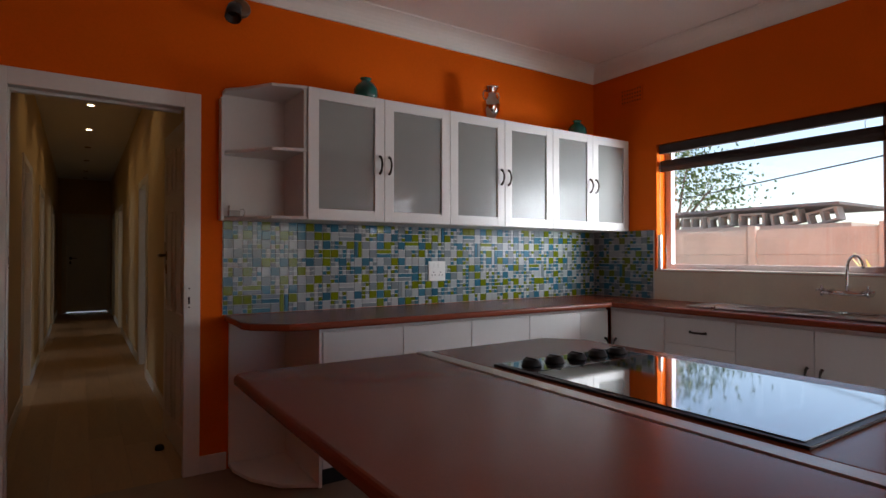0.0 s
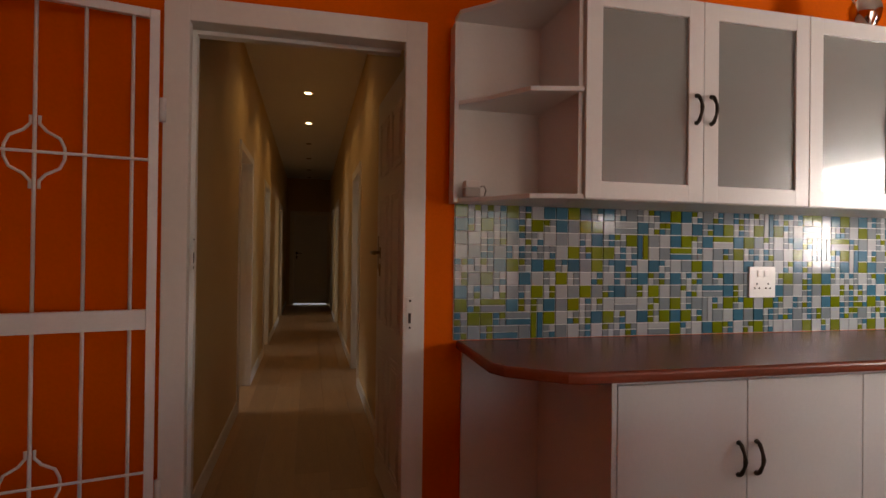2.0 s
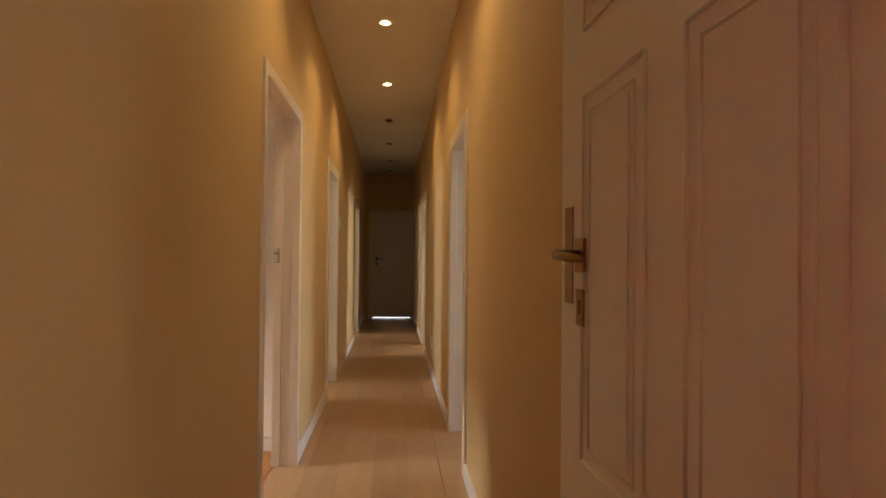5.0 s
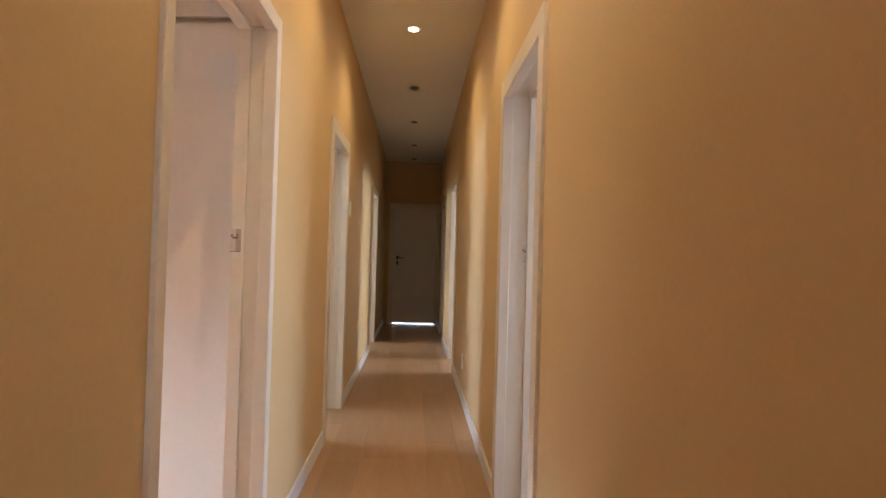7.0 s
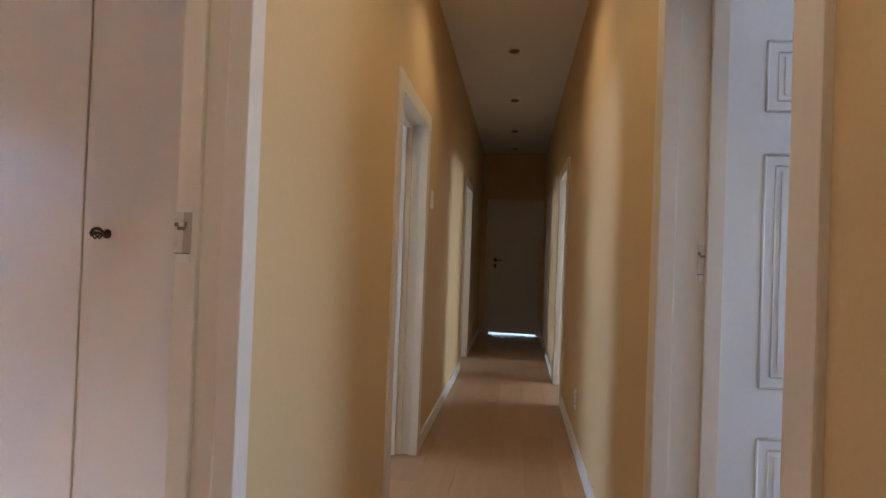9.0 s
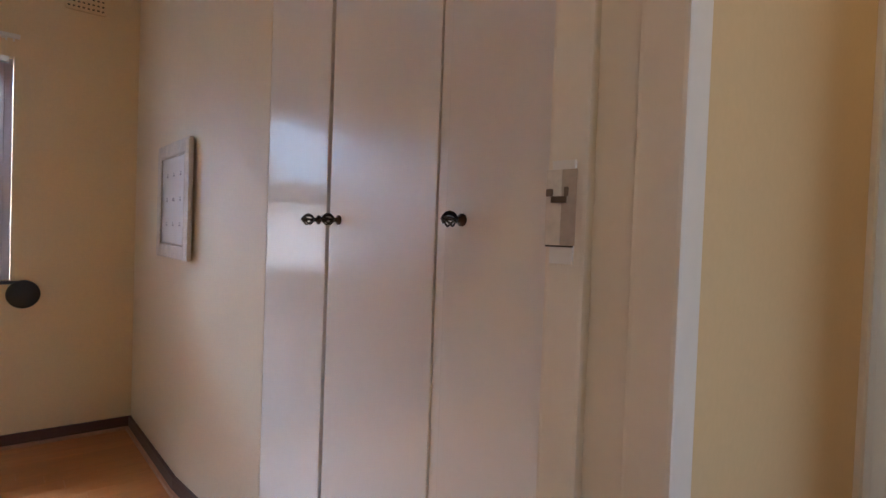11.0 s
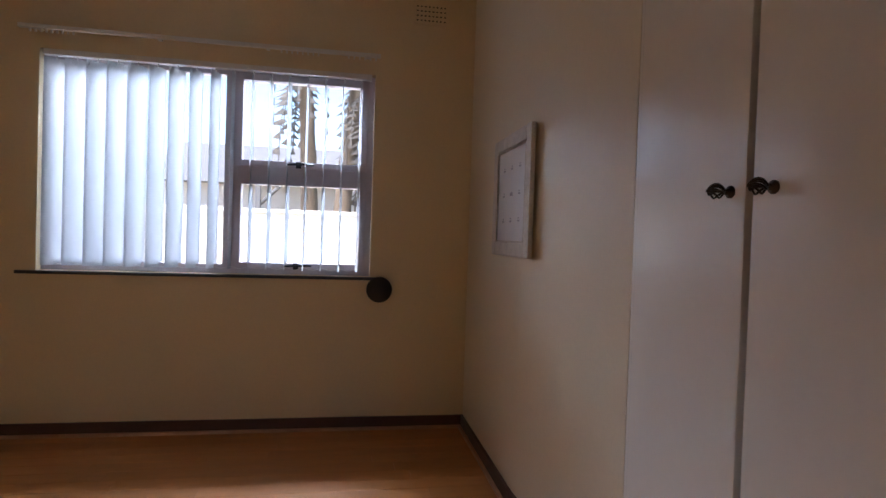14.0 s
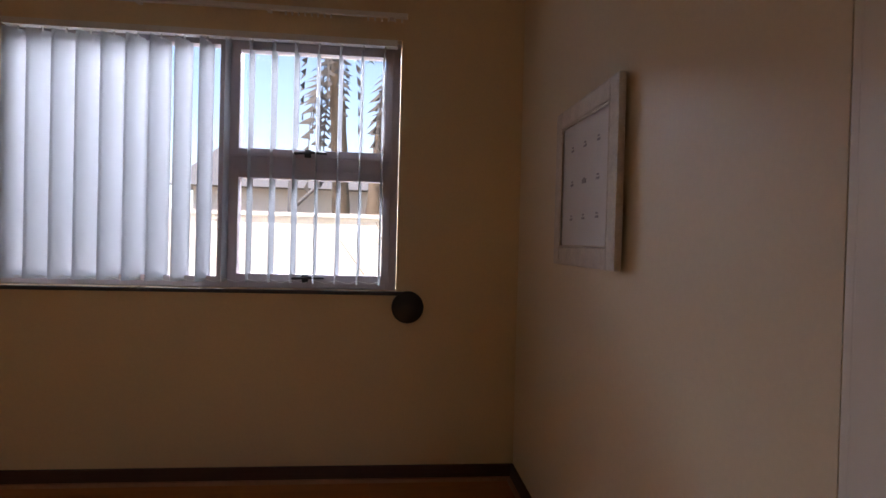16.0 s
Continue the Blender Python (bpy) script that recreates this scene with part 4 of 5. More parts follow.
pane(win2, KX + 0.133, KW2[0] + 0.05, KW2[1] - 0.05, KW2[2] + 0.05, KW2[3] - 0.05)
for k in range(1, 5):
    y = KW2[0] + (KW2[1] - KW2[0]) * k / 5
    boxes("bar", GATEPAINT, win2, (KX + 0.08, y - 0.009, KW2[2] + 0.003, KX + 0.098, y + 0.009, KW2[3] - 0.003))
for k in range(1, 6):
    z = KW2[2] + (KW2[3] - KW2[2]) * k / 6
    boxes("bar", GATEPAINT, win2, (KX + 0.0805, KW2[0] + 0.003, z - 0.009, KX + 0.0975, KW2[1] - 0.003, z + 0.009))
# unseen glazed door added in the rear wall to bring light in
slide = structure(new("door_6"), "unseen white framed glazed door assumed in the kitchen's rear wall for light", "door")
for a, b in ((KR[0] + 0.002, 2.5), (2.5, KR[1] - 0.002)):
    bm = bmesh.new()
    for q in ((a, a + 0.06, 0.002, 2.08), (b - 0.06, b, 0.002, 2.08), (a + 0.0595, b - 0.0595, 0.002, 0.09), (a + 0.0595, b - 0.0595, 2.0, 2.08)):
        box(bm, q[0], -3.28, q[2], q[1], -3.23, q[3], bevel=0.004)
    lf = part("leaf_frame", bm, FRAMEW, slide)
    bm = bmesh.new()
    box(bm, a + 0.06, -3.258, 0.09, b - 0.06, -3.254, 2.0)
    gp = part("pane", bm, GLASS, lf)
    gp.visible_shadow = False
# unseen side-room windows, assumed for the daylight at the doorways
for nm, y0, y1, z0, z1 in (("window_5", 5.2, 7.2, 0.95, 2.1), ("window_6", 9.4, 10.6, 1.1, 2.1)):
    w = structure(new(nm), "unseen plain white framed window assumed in a side room", "window")
    bm = bmesh.new()
    frame_bars(bm, KX + 0.11, KX + 0.16, y0 + 0.002, y1 - 0.002, z0 + 0.002, z1 - 0.002, 0.05)
    part("window_frame", bm, FRAMEW, w)
for nm, y0, y1, z0, z1 in (("window_7", 7.3, 8.7, 0.95, 2.1), ("window_8", 10.6, 11.6, 1.2, 2.1)):
    w = structure(new(nm), "unseen plain white framed window assumed in a side room", "window")
    bm = bmesh.new()
    frame_bars(bm, WX - 0.16, WX - 0.11, y0 + 0.002, y1 - 0.002, z0 + 0.002, z1 - 0.002, 0.05)
    part("window_frame", bm, FRAMEW, w)

blind = thing("woven_blind", (KX + 0.03, KW1[0] + 0.01, KW1[3] - 0.004), "dark woven blind rolled up at the top of the kitchen window", "blind")
LW = KW1[1] - KW1[0] - 0.02
boxes("head_rail", WOVEN, blind, (-0.015, 0, -0.068, 0.03, LW, 0.0), bevel=0.004)
bm = bmesh.new()
for k in range(7):
    tube(bm, [(0.0 + 0.012 * math.cos(k * 0.9), 0.004, -0.132 - k * 0.011), (0.0 + 0.012 * math.cos(k * 0.9), LW - 0.004, -0.132 - k * 0.011)], 0.0125, 8)
part("rolled_slats", bm, WOVEN, blind)
for y in (0.1, LW * 0.5, LW - 0.1):
    bm = bmesh.new()
    tube(bm, [(0.0, y, -0.06), (0.0, y, -0.13)], 0.002, 5)
    part("lift_cord", bm, PLASTIC, blind)
bm = bmesh.new()
tube(bm, [(-0.02, LW - 0.015, -0.07), (-0.03, LW - 0.02, -0.5), (-0.03, LW - 0.03, -0.95), (-0.03, LW - 0.055, -1.02), (-0.03, LW - 0.085, -0.98), (-0.025, LW - 0.07, -0.80)], 0.0025, 6)
part("pull_cord", bm, GREYBOX, blind)
boxes("cord_weight", PLASTIC, blind, (-0.045, LW - 0.035, -0.97, -0.02, LW - 0.005, -0.70), bevel=0.006)

structure(boxes("splashback_window", SPLASH, None, (KX - 0.006, -0.56, WT1 + 0.001, KX - 0.0003, 2.188, KW1[2] - 0.002)), "cream glossy splashback under the kitchen window", "splashback")

# ---- security gate ----
gate = thing("security_gate", (0.045, 2.735, 0.0), "white steel security gate folded back beside the doorway", "gate", turn=180 + 13)
GW, GH = 0.86, 2.035
for nm, b in (("stile", (0.0, -0.012, 0.03, 0.03, 0.012, GH)), ("stile", (GW - 0.03, -0.012, 0.03, GW, 0.012, GH)), ("rail", (0.0305, -0.0115, GH - 0.03, GW - 0.0305, 0.0115, GH)), ("rail", (0.0305, -0.0115, 0.03, GW - 0.0305, 0.0115, 0.06)), ("lock_rail", (0.0305, -0.013, 0.955, GW - 0.0305, 0.013, 1.022))):
    boxes(nm, GATEPAINT, gate, b, bevel=0.003)
bars = [0.078 + 0.133 * k for k in range(6)]
for x in bars:
    bm = bmesh.new()
    tube(bm, [(x, 0, 0.058), (x, 0, 0.957)], 0.006, 8)
    part("bar", bm, GATEPAINT, gate)
    bm = bmesh.new()
    tube(bm, [(x, 0, 1.02), (x, 0, GH - 0.028)], 0.006, 8)
    part("bar", bm, GATEPAINT, gate)
for z in (1.525, 0.475):
    bm = bmesh.new()
    tube(bm, [(0.028, 0.008, z), (GW - 0.028, 0.008, z)], 0.005, 8)
    part("cross_rod", bm, GATEPAINT, gate)
    bm = bmesh.new()
    for s in (-1, 1):
        for v in (-1, 1):
            tube(bm, [(bars[2] + s * 0.012, -0.006, z + v * 0.115), (bars[2] + s * 0.012, -0.006, z + v * 0.09), (bars[2] + s * 0.03, -0.006, z + v * 0.068), (bars[2] + s * 0.066, -0.006, z + v * 0.048), (bars[2] + s * 0.078, -0.006, z + v * 0.02), (bars[2] + s * 0.08, -0.006, z)], 0.005, 8)
    part("scroll", bm, GATEPAINT, gate)
for z in (0.4, 1.7):
    bm = bmesh.new()
    tube(bm, [(-0.012, 0.0, z - 0.04), (-0.012, 0, z + 0.04)], 0.011, 10)
    part("hinge", bm, GATEPAINT, gate)


# ---- hall lights ----
def downlight(y, lit):
    d = thing("downlight", (0.512, y, ZC), "recessed ceiling downlight, lit" if lit else "recessed ceiling downlight, unlit", "downlight", "downlights along the hall")
    bm = bmesh.new()
    lathe(bm, [(0.034, -0.001), (0.046, -0.001), (0.046, -0.004), (0.040, -0.009), (0.034, -0.007), (0.034, -0.001)], 28, caps=False)
    part("ring", bm, BRASS if not lit else CHROME, d)
    bm = bmesh.new()
    lathe(bm, [(0.030, -0.0012), (0.030, -0.003), (0.02, -0.0055), (0.004, -0.006)], 24)
    part("bulb", bm, LAMP if lit else BULBOFF, d)
    if lit:
        li = new("downlight_beam", bpy.data.lights.new("downlight_beam", "SPOT"))
        li.data.energy, li.data.color, li.data.spot_size, li.data.spot_blend, li.data.shadow_soft_size = DOWN, (1.0, 0.77, 0.45), radians(130), 0.8, 0.006
        li.matrix_world = look((0.512, y, ZC - 0.012), (0.512, y, 0))
    return d


DOWN = 1.25
for y, lit in ((3.71, False), (5.13, True), (6.55, True), (7.94, True), (9.34, False), (10.73, False), (12.15, False), (13.3, False)):
    downlight(y, lit)

# ---- bedroom ----
closet = turned(thing("built_in_closet", (-1.55, CY, 0), "cream gloss painted built-in closet with three tall doors and cupboards above", "closet"))
CW, CT = 1.45, 2.125            # width, top of the tall doors
bm = bmesh.new()
prism(bm, [(0.031, 0.03), (CW - 0.001, 0.03), (CW - 0.07, 0.55), (0.031, 0.55)], 0.0, ZB - 0.001)
part("carcass", bm, CLOSET, closet)
boxes("plinth", CLOSET, closet, (0.031, 0.012, 0.0, CW - 0.001, 0.0295, 0.085))
for x0, x1 in ((0.031, 0.048), (0.9455, 0.9745), (CW - 0.03, CW - 0.001)):
    boxes("stile", CLOSET, closet, (x0, 0.004, 0.0855, x1, 0.0295, ZB - 0.06), bevel=0.003)
boxes("head_rail", CLOSET, closet, (0.031, 0.004, ZB - 0.0595, CW - 0.001, 0.0295, ZB - 0.002), bevel=0.003)
# dark brown strip set in for the shaded line of the door gap
boxes("dark_gap_strip", SKIRTB, closet, (0.452, 0.022, 0.0855, 0.488, 0.0292, ZB - 0.06))


def cage_knob(parent, at):
    """A ball knob of twisted iron ribs on a short stem."""
    bm = bmesh.new()
    T = Matrix.Translation(at) @ OUT_S
    tube(bm, [T @ Vector(p) for p in ((0, 0, 0), (0.004, 0, 0), (0.006, 0, 0), (0.016, 0, 0))], [0.013, 0.013, 0.006, 0.006], 12)
    tube(bm, [T @ Vector((0.016, 0, 0)), T @ Vector((0.046, 0, 0))], 0.003, 8)
    for k in range(7):
        pts = []
        for i in range(9):
            u = i / 8
            a = k * math.tau / 7 + u * 1.5
            r = 0.0150 * math.sin(math.pi * (0.08 + 0.84 * u))
            pts.append(T @ Vector((0.016 + 0.034 * u, r * math.cos(a), r * math.sin(a))))
        tube(bm, pts, 0.0021, 6)
    tube(bm, [T @ Vector((0.046, 0, 0)), T @ Vector((0.054, 0, 0))], [0.006, 0.003], 8)
    return part("knob", bm, BRONZE, parent, "black iron birdcage knob")


for x0, x1, kx in ((0.051, 0.460, 0.418), (0.479, 0.944, 0.533), (0.976, CW - 0.034, 1.029)):
    bm = bmesh.new()
    box(bm, x0, 0.0, 0.09, x1, 0.0215, CT, bevel=0.004)
    d = part("door", bm, CLOSET, closet)
    cage_knob(d, (kx, 0.0, 1.213))
    bm = bmesh.new()
    box(bm, x0, 0.0, CT + 0.022, x1, 0.0215, ZB - 0.065, bevel=0.004)
    part("upper_door", bm, CLOSET, closet)

pic = thing("framed_picture", (-2.425, BY, 1.297), "square distressed white picture frame with a pale mount", "picture")
PW, PH = 0.268, 0.262
bm = bmesh.new()
for x0, x1, z0, z1 in ((-PW, -PW + 0.06, -PH, PH), (PW - 0.06, PW, -PH, PH), (-PW + 0.0595, PW - 0.0595, -PH, -PH + 0.06), (-PW + 0.0595, PW - 0.0595, PH - 0.06, PH)):
    box(bm, x0, -0.022, z0, x1, -0.0005, z1, bevel=0.008)
part("frame", bm, PICFRAME, pic)
boxes("mount", MOUNT, pic, (-PW + 0.05, -0.012, -PH + 0.05, PW - 0.05, -0.008, PH - 0.05))
bm = bmesh.new()
tube(bm, [(-PW + 0.064, -0.017, -PH + 0.064), (PW - 0.064, -0.017, -PH + 0.064), (PW - 0.064, -0.017, PH - 0.064), (-PW + 0.064, -0.02, PH - 0.064)], 0.005, 6, True)
part("inner_moulding", bm, PICFRAME, pic)
for i in range(3):
    for k in range(3):
        bm = bmesh.new()
        cx, cz = (i - 1) * 0.112, (k - 1) * 0.112
        big = 0.006 if (i, k) == (1, 1) else 0.0
        box(bm, cx - 0.012 - big, -0.0132, cz - 0.003, cx + 0.012 + big, -0.0121, cz + 0.004 + big)
        box(bm, cx - 0.007, -0.0132, cz + 0.009, cx + 0.007, -0.0121, cz + 0.014)
        part("print_mark", bm, MARK, pic)

turned(pic)
win3 = structure(new("window_3"), "mauve-white painted bedroom window with a fixed pane and two sashes", "window")
FX0, FX1 = BX - 0.10, BX - 0.045
bm = bmesh.new()
frame_bars(bm, FX0, FX1, BW[0] + 0.002, BW[1] - 0.002, BW[2] + 0.002, BW[3] - 0.002, 0.05)
box(bm, FX0, 4.752, BW[2] + 0.05, FX1 - 0.001, 4.822, BW[3] - 0.05, bevel=0.004)
box(bm, FX0, 4.8215, 1.402, FX1 - 0.001, BW[1] - 0.05, 1.472, bevel=0.004)
part("window_frame", bm, FRAMEW, win3)
for z0, z1 in ((BW[2] + 0.030, 1.406), (1.468, BW[3] - 0.035)):
    bm = bmesh.new()
    frame_bars(bm, FX0 + 0.006, FX1 + 0.008, 4.808, BW[1] - 0.035, z0, z1, 0.036)
    sash = part("sash", bm, FRAMEW, win3)
    pane(sash, FX0 + 0.03, 4.842, BW[1] - 0.076, z0 + 0.04, z1 - 0.04)
    bm = bmesh.new()
    zc = z0 + 0.018
    tube(bm, [(FX1 + 0.02, 5.09, zc), (FX1 + 0.022, 5.17, zc + 0.006), (FX1 + 0.022, 5.235, zc + 0.004)], [0.006, 0.007, 0.005], 8)
    box(bm, FX1 + 0.008, 5.135, zc - 0.018, FX1 + 0.022, 5.165, zc + 0.018, bevel=0.003)
    part("stay_handle", bm, BLACK, sash, "black window stay")
pane(win3, FX0 + 0.03, BW[0] + 0.05, 4.753, BW[2] + 0.05, BW[3] - 0.05)
boxes("window_sill", SILL, win3, (BX - 0.04, 3.755, BW[2] - 0.018, BX + 0.018, 5.60, BW[2] - 0.001), bevel=0.003)

vb = thing("vertical_blind", (BX - 0.012, BW[0] + 0.02, BW[3]), "white fabric vertical blind, half open, in the bedroom window", "blind")
VL = BW[1] - BW[0] - 0.04
boxes("head_rail", PLASTIC, vb, (-0.02, 0, -0.032, 0.02, VL, -0.002), bevel=0.003)
NV = 17
for k in range(NV):
    y = 0.055 + (VL - 0.11) * k / (NV - 1)
    a = radians(90 + 30 * max(0.0, 1 - k / 9.0) ** 0.7 * 1.6 + 3 * math.sin(k * 2.3) + (8 if k < 9 else 2))
    bm = bmesh.new()
    hw = 0.0555
    zt, zb = -0.045, BW[2] - BW[3] + 0.028
    rows = []
    for z in (zt, zt - 0.05, (zt + zb) / 2, zb + 0.05, zb):
        row = []
        for i in range(7):
            u = -1 + 2 * i / 6
            c = hw * u
            bow = 0.010 * (1 - u * u) * (1.0 if z < zt - 0.01 else 0.3)
            row.append((math.cos(a) * bow + math.sin(a) * -c * -1, 0, z, c, bow))
        rows.append(row)
    grid = [[bm.verts.new((math.sin(a) * c + math.cos(a) * b0, y + math.cos(a) * c - math.sin(a) * b0, z)) for _, _, z, c, b0 in row] for row in rows]
    for r0, r1 in zip(grid, grid[1:]):
        for i in range(6):
            f = bm.faces.new((r0[i], r0[i + 1], r1[i + 1], r1[i]))
            f.smooth = True
    bmesh.ops.solidify(bm, geom=bm.faces[:], thickness=0.0012)
    part("vane", bm, VANE, vb)
    bm = bmesh.new()
    tube(bm, [(0, y, -0.03), (0, y, -0.05)], 0.004, 6)
    part("hanger", bm, PLASTIC, vb)
bm = bmesh.new()
pts = [(0.004, 0.055 + (VL - 0.11) * k / (2 * NV - 2), zb + 0.015 - (0.014 if k % 2 else 0.0)) for k in range(2 * NV - 1)]
tube(bm, pts, 0.0014, 5)
part("bead_chain", bm, PLASTIC, vb)

turned(win3)
turned(vb)
rail = thing("curtain_rail", (BX, 3.766, 2.098), "white curtain rail with small gliders above the bedroom window", "curtain rail")
boxes("track", PLASTIC, rail, (0.03, 0, 0, 0.05, 1.82, 0.022), bevel=0.004)
for y in (0.08, 0.65, 1.2, 1.74):
    boxes("bracket", PLASTIC, rail, (0.0005, y, 0.0, 0.0305, y + 0.02, 0.022), bevel=0.002)
for y in [0.05 + 0.025 * k for k in range(9)] + [1.28 + 0.028 * k for k in range(8)] + [1.64 + 0.03 * k for k in range(6)]:
    boxes("glider", PLASTIC, rail, (0.034, y, -0.016, 0.046, y + 0.008, -0.0003), bevel=0.001)
bm = bmesh.new()
turned(rail)
lathe(bm, [(0.069, 0.0), (0.073, 0.006), (0.073, 0.024), (0.066, 0.031), (0.004, 0.033)], 36, pose(0, 0, 0, 0, 90, 0))
disc = made("round_wall_disc", bm, BLACK)
disc.location = (BX + 0.0005, 5.618, 0.800)
turned(disc)
tagged(disc, "round black disc fixed to the wall at the window sill's end", "wall disc")


# ---- outdoors ----
structure(boxes("ground", GROUND, None, (-400, -400, -0.35, 400, 400, -0.15)), "sandy garden ground", "ground")

# boundary wall and neighbours beyond the bedroom
turned(structure(boxes("boundary_wall", PLASTER, None, (-7.35, -6, -0.15, -7.15, 22, 1.34), (-7.39, -6, 1.34, -7.11, 22, 1.39), bevel=0.01), "white plastered garden boundary wall", "boundary wall"), GARDEN)


def house(at, w, d, h, rise, label, wall_mat=PLASTER):
    hs = thing("neighbour_house", at, label, "house")
    boxes("wall", wall_mat, hs, (0, 0, 0, d, w, h))
    bm = bmesh.new()
    vs = [bm.verts.new(p) for p in ((-0.4, -0.4, h), (d + 0.4, -0.4, h), (d + 0.4, w + 0.4, h), (-0.4, w + 0.4, h), (d / 2, -0.4, h + rise), (d / 2, w + 0.4, h + rise))]
    for f in ((0, 3, 2, 1), (0, 4, 5, 3), (1, 2, 5, 4), (0, 1, 4), (2, 3, 5)):
        bm.faces.new([vs[i] for i in f])
    bmesh.ops.recalc_face_normals(bm, faces=bm.faces[:])
    part("roof", bm, ROOFTILE, hs)
    for k in range(3):
        y = w * (0.18 + 0.28 * k)
        for x in (-0.02, d - 0.03):
            boxes("window", SILL, hs, (x, y, 0.9, x + 0.05, y + 1.1, h - 0.5), bevel=0.01)
    return hs


turned(house((-19, 1.5, -0.15), 9, 6, 2.3, 1.3, "low white neighbouring house with a grey roof"), GARDEN)
house((14, -7, -0.15), 10, 7, 2.6, 1.8, "neighbouring house with a grey pitched roof")
carport = thing("carport", (-12.2, 3.6, -0.15), "open timber carport behind the garden wall", "carport")
for y in (0.0, 1.6, 3.2):
    boxes("post", ROOFTILE, carport, (0, y, 0, 0.1, y + 0.1, 2.5))
    bm = bmesh.new()
    tube(bm, [(0.05, y + 0.05, 1.8), (0.05, y + 0.75, 2.5)], 0.04, 6)
    part("brace", bm, ROOFTILE, carport)
boxes("beam", ROOFTILE, carport, (-0.05, -0.3, 2.5, 0.15, 3.6, 2.68))
turned(carport, GARDEN)
tank = made("green_tank", (lambda b: (lathe(b, [(0.55, 0), (0.6, 0.1), (0.6, 1.5), (0.5, 1.75), (0.2, 1.85)], 28), b)[1])(bmesh.new()), GREENPAINT)
tank.location = (-9.4, 6.4, 0.0 - 0.15)
tank.scale = (1, 1, 1.15)
tagged(tank, "green plastic water tank behind the wall", "water tank")
turned(tank, GARDEN)


def frond(bm, base, yaw, length, rise, droop, width, n=7, rng=random):
    """A palm frond: a drooping rib with paired leaflets."""
    d = Vector((math.cos(yaw), math.sin(yaw), 0))
    side = Vector((-d.y, d.x, 0))
    last = None
    for i in range(n * 2 + 1):
        u = i / (n * 2)
        p = Vector(base) + d * (length * u * (1 - 0.25 * u * droop)) + Vector((0, 0, rise * u - droop * length * u * u))
        if i:
            for s in (-1, 1):
                ln = width * (0.5 + math.sin(math.pi * min(1, u * 0.9 + 0.1))) * rng.uniform(0.8, 1.15)
                tip = p + side * s * ln * 0.8 + d * ln * 0.5 + Vector((0, 0, -ln * rng.uniform(0.2, 0.7)))
                w = (p - last) * 0.32
                vs = [bm.verts.new(q) for q in (p - w, p + w, tip)]
                bm.faces.new(vs)
            w = side * 0.012
            bm.faces.new([bm.verts.new(q) for q in (last - w, last + w, p + w, p - w)])
        last = p


def palm(at, h, lean, seed, label, green=9, dry=12, size=1.2):
    rng = random.Random(seed)
    pm = thing("palm_tree", at, label, "tree", "palms behind the garden wall")
    bm = bmesh.new()
    pts, rs = [], []
    for i in range(14):
        u = i / 13
        pts.append((lean[0] * u * u, lean[1] * u * u, h * u))
        rs.append(0.13 * (1.15 - 0.45 * u) * (1 + 0.10 * (i % 2)))
    tube(bm, pts, rs, 10)
    part("trunk", bm, BARK, pm)
    top = Vector(pts[-1])
    bm = bmesh.new()
    for k in range(green):
        frond(bm, top, k * 2.4 + rng.uniform(0, 0.5), size * rng.uniform(0.8, 1.2), rng.uniform(0.4, 1.0), rng.uniform(0.3, 0.7), 0.22, 8, rng)
    part("crown", bm, LEAF, pm)
    bm = bmesh.new()
    for k in range(dry):
        base = top - Vector((0, 0, rng.uniform(0.05, h * 0.30)))
        frond(bm, base, k * 2.4 + rng.uniform(0, 0.8), size * rng.uniform(0.35, 0.7), 0.1, rng.uniform(1.6, 2.6), 0.14, 6, rng)
    part("dry_fronds", bm, DRYLEAF, pm, "hanging dry brown fronds")
    return pm


turned(palm((-8.6, 5.35, -0.15), 3.9, (0.2, 0.3), 3, "palm with a thin trunk and hanging dry fronds"), GARDEN)
turned(palm((-8.9, 6.25, -0.15), 3.3, (-0.2, 0.25), 5, "short palm with many dry fronds"), GARDEN)
turned(palm((-9.4, 4.9, -0.15), 4.6, (0.3, -0.2), 9, "tall palm behind the garden wall"), GARDEN)

# weeds in front of the garden wall
bm = bmesh.new()
rng = random.Random(11)
for k in range(60):
    x, y = rng.uniform(-7.0, -6.4), rng.uniform(4.5, 5.2)
    frond(bm, (x, y, -0.15), rng.uniform(0, 6.28), rng.uniform(0.2, 0.5), rng.uniform(0.3, 0.7), 0.5, 0.06, 4, rng)
turned(tagged(made("weeds", bm, LEAF), "low green weeds at the foot of the wall", "weeds", kind="stuff"), GARDEN)
bm = bmesh.new()
for k in range(16):
    a = rng.uniform(0, 6.28)
    tube(bm, [(-7.0, 6.0, -0.15), (-6.95 + 0.2 * math.cos(a), 6.0 + 0.5 * math.sin(a), 0.5), (-6.9 + 0.3 * math.cos(a), 6.0 + 1.0 * math.sin(a), rng.uniform(0.7, 1.3))], [0.012, 0.008, 0.003], 5)
turned(tagged(made("bare_shrub", bm, BARK), "bare twiggy shrub against the garden wall", "shrub"), GARDEN)

# precast fence outside the kitchen
fence = structure(new("garden_fence"), "precast concrete panel fence in the kitchen garden", "fence")
FX = 8.2
for k in range(10):
    y = -4.0 + 1.5 * k
    boxes("post", CONCRETE, fence, (FX - 0.06, y - 0.05, -0.15, FX + 0.06, y + 0.05, 1.62), bevel=0.01)
    for r in range(5):
        boxes("panel", CONCRETE, fence, (FX - 0.022, y + 0.051, -0.15 + r * 0.345, FX + 0.022, y + 1.449, -0.15 + r * 0.345 + 0.34), bevel=0.008)


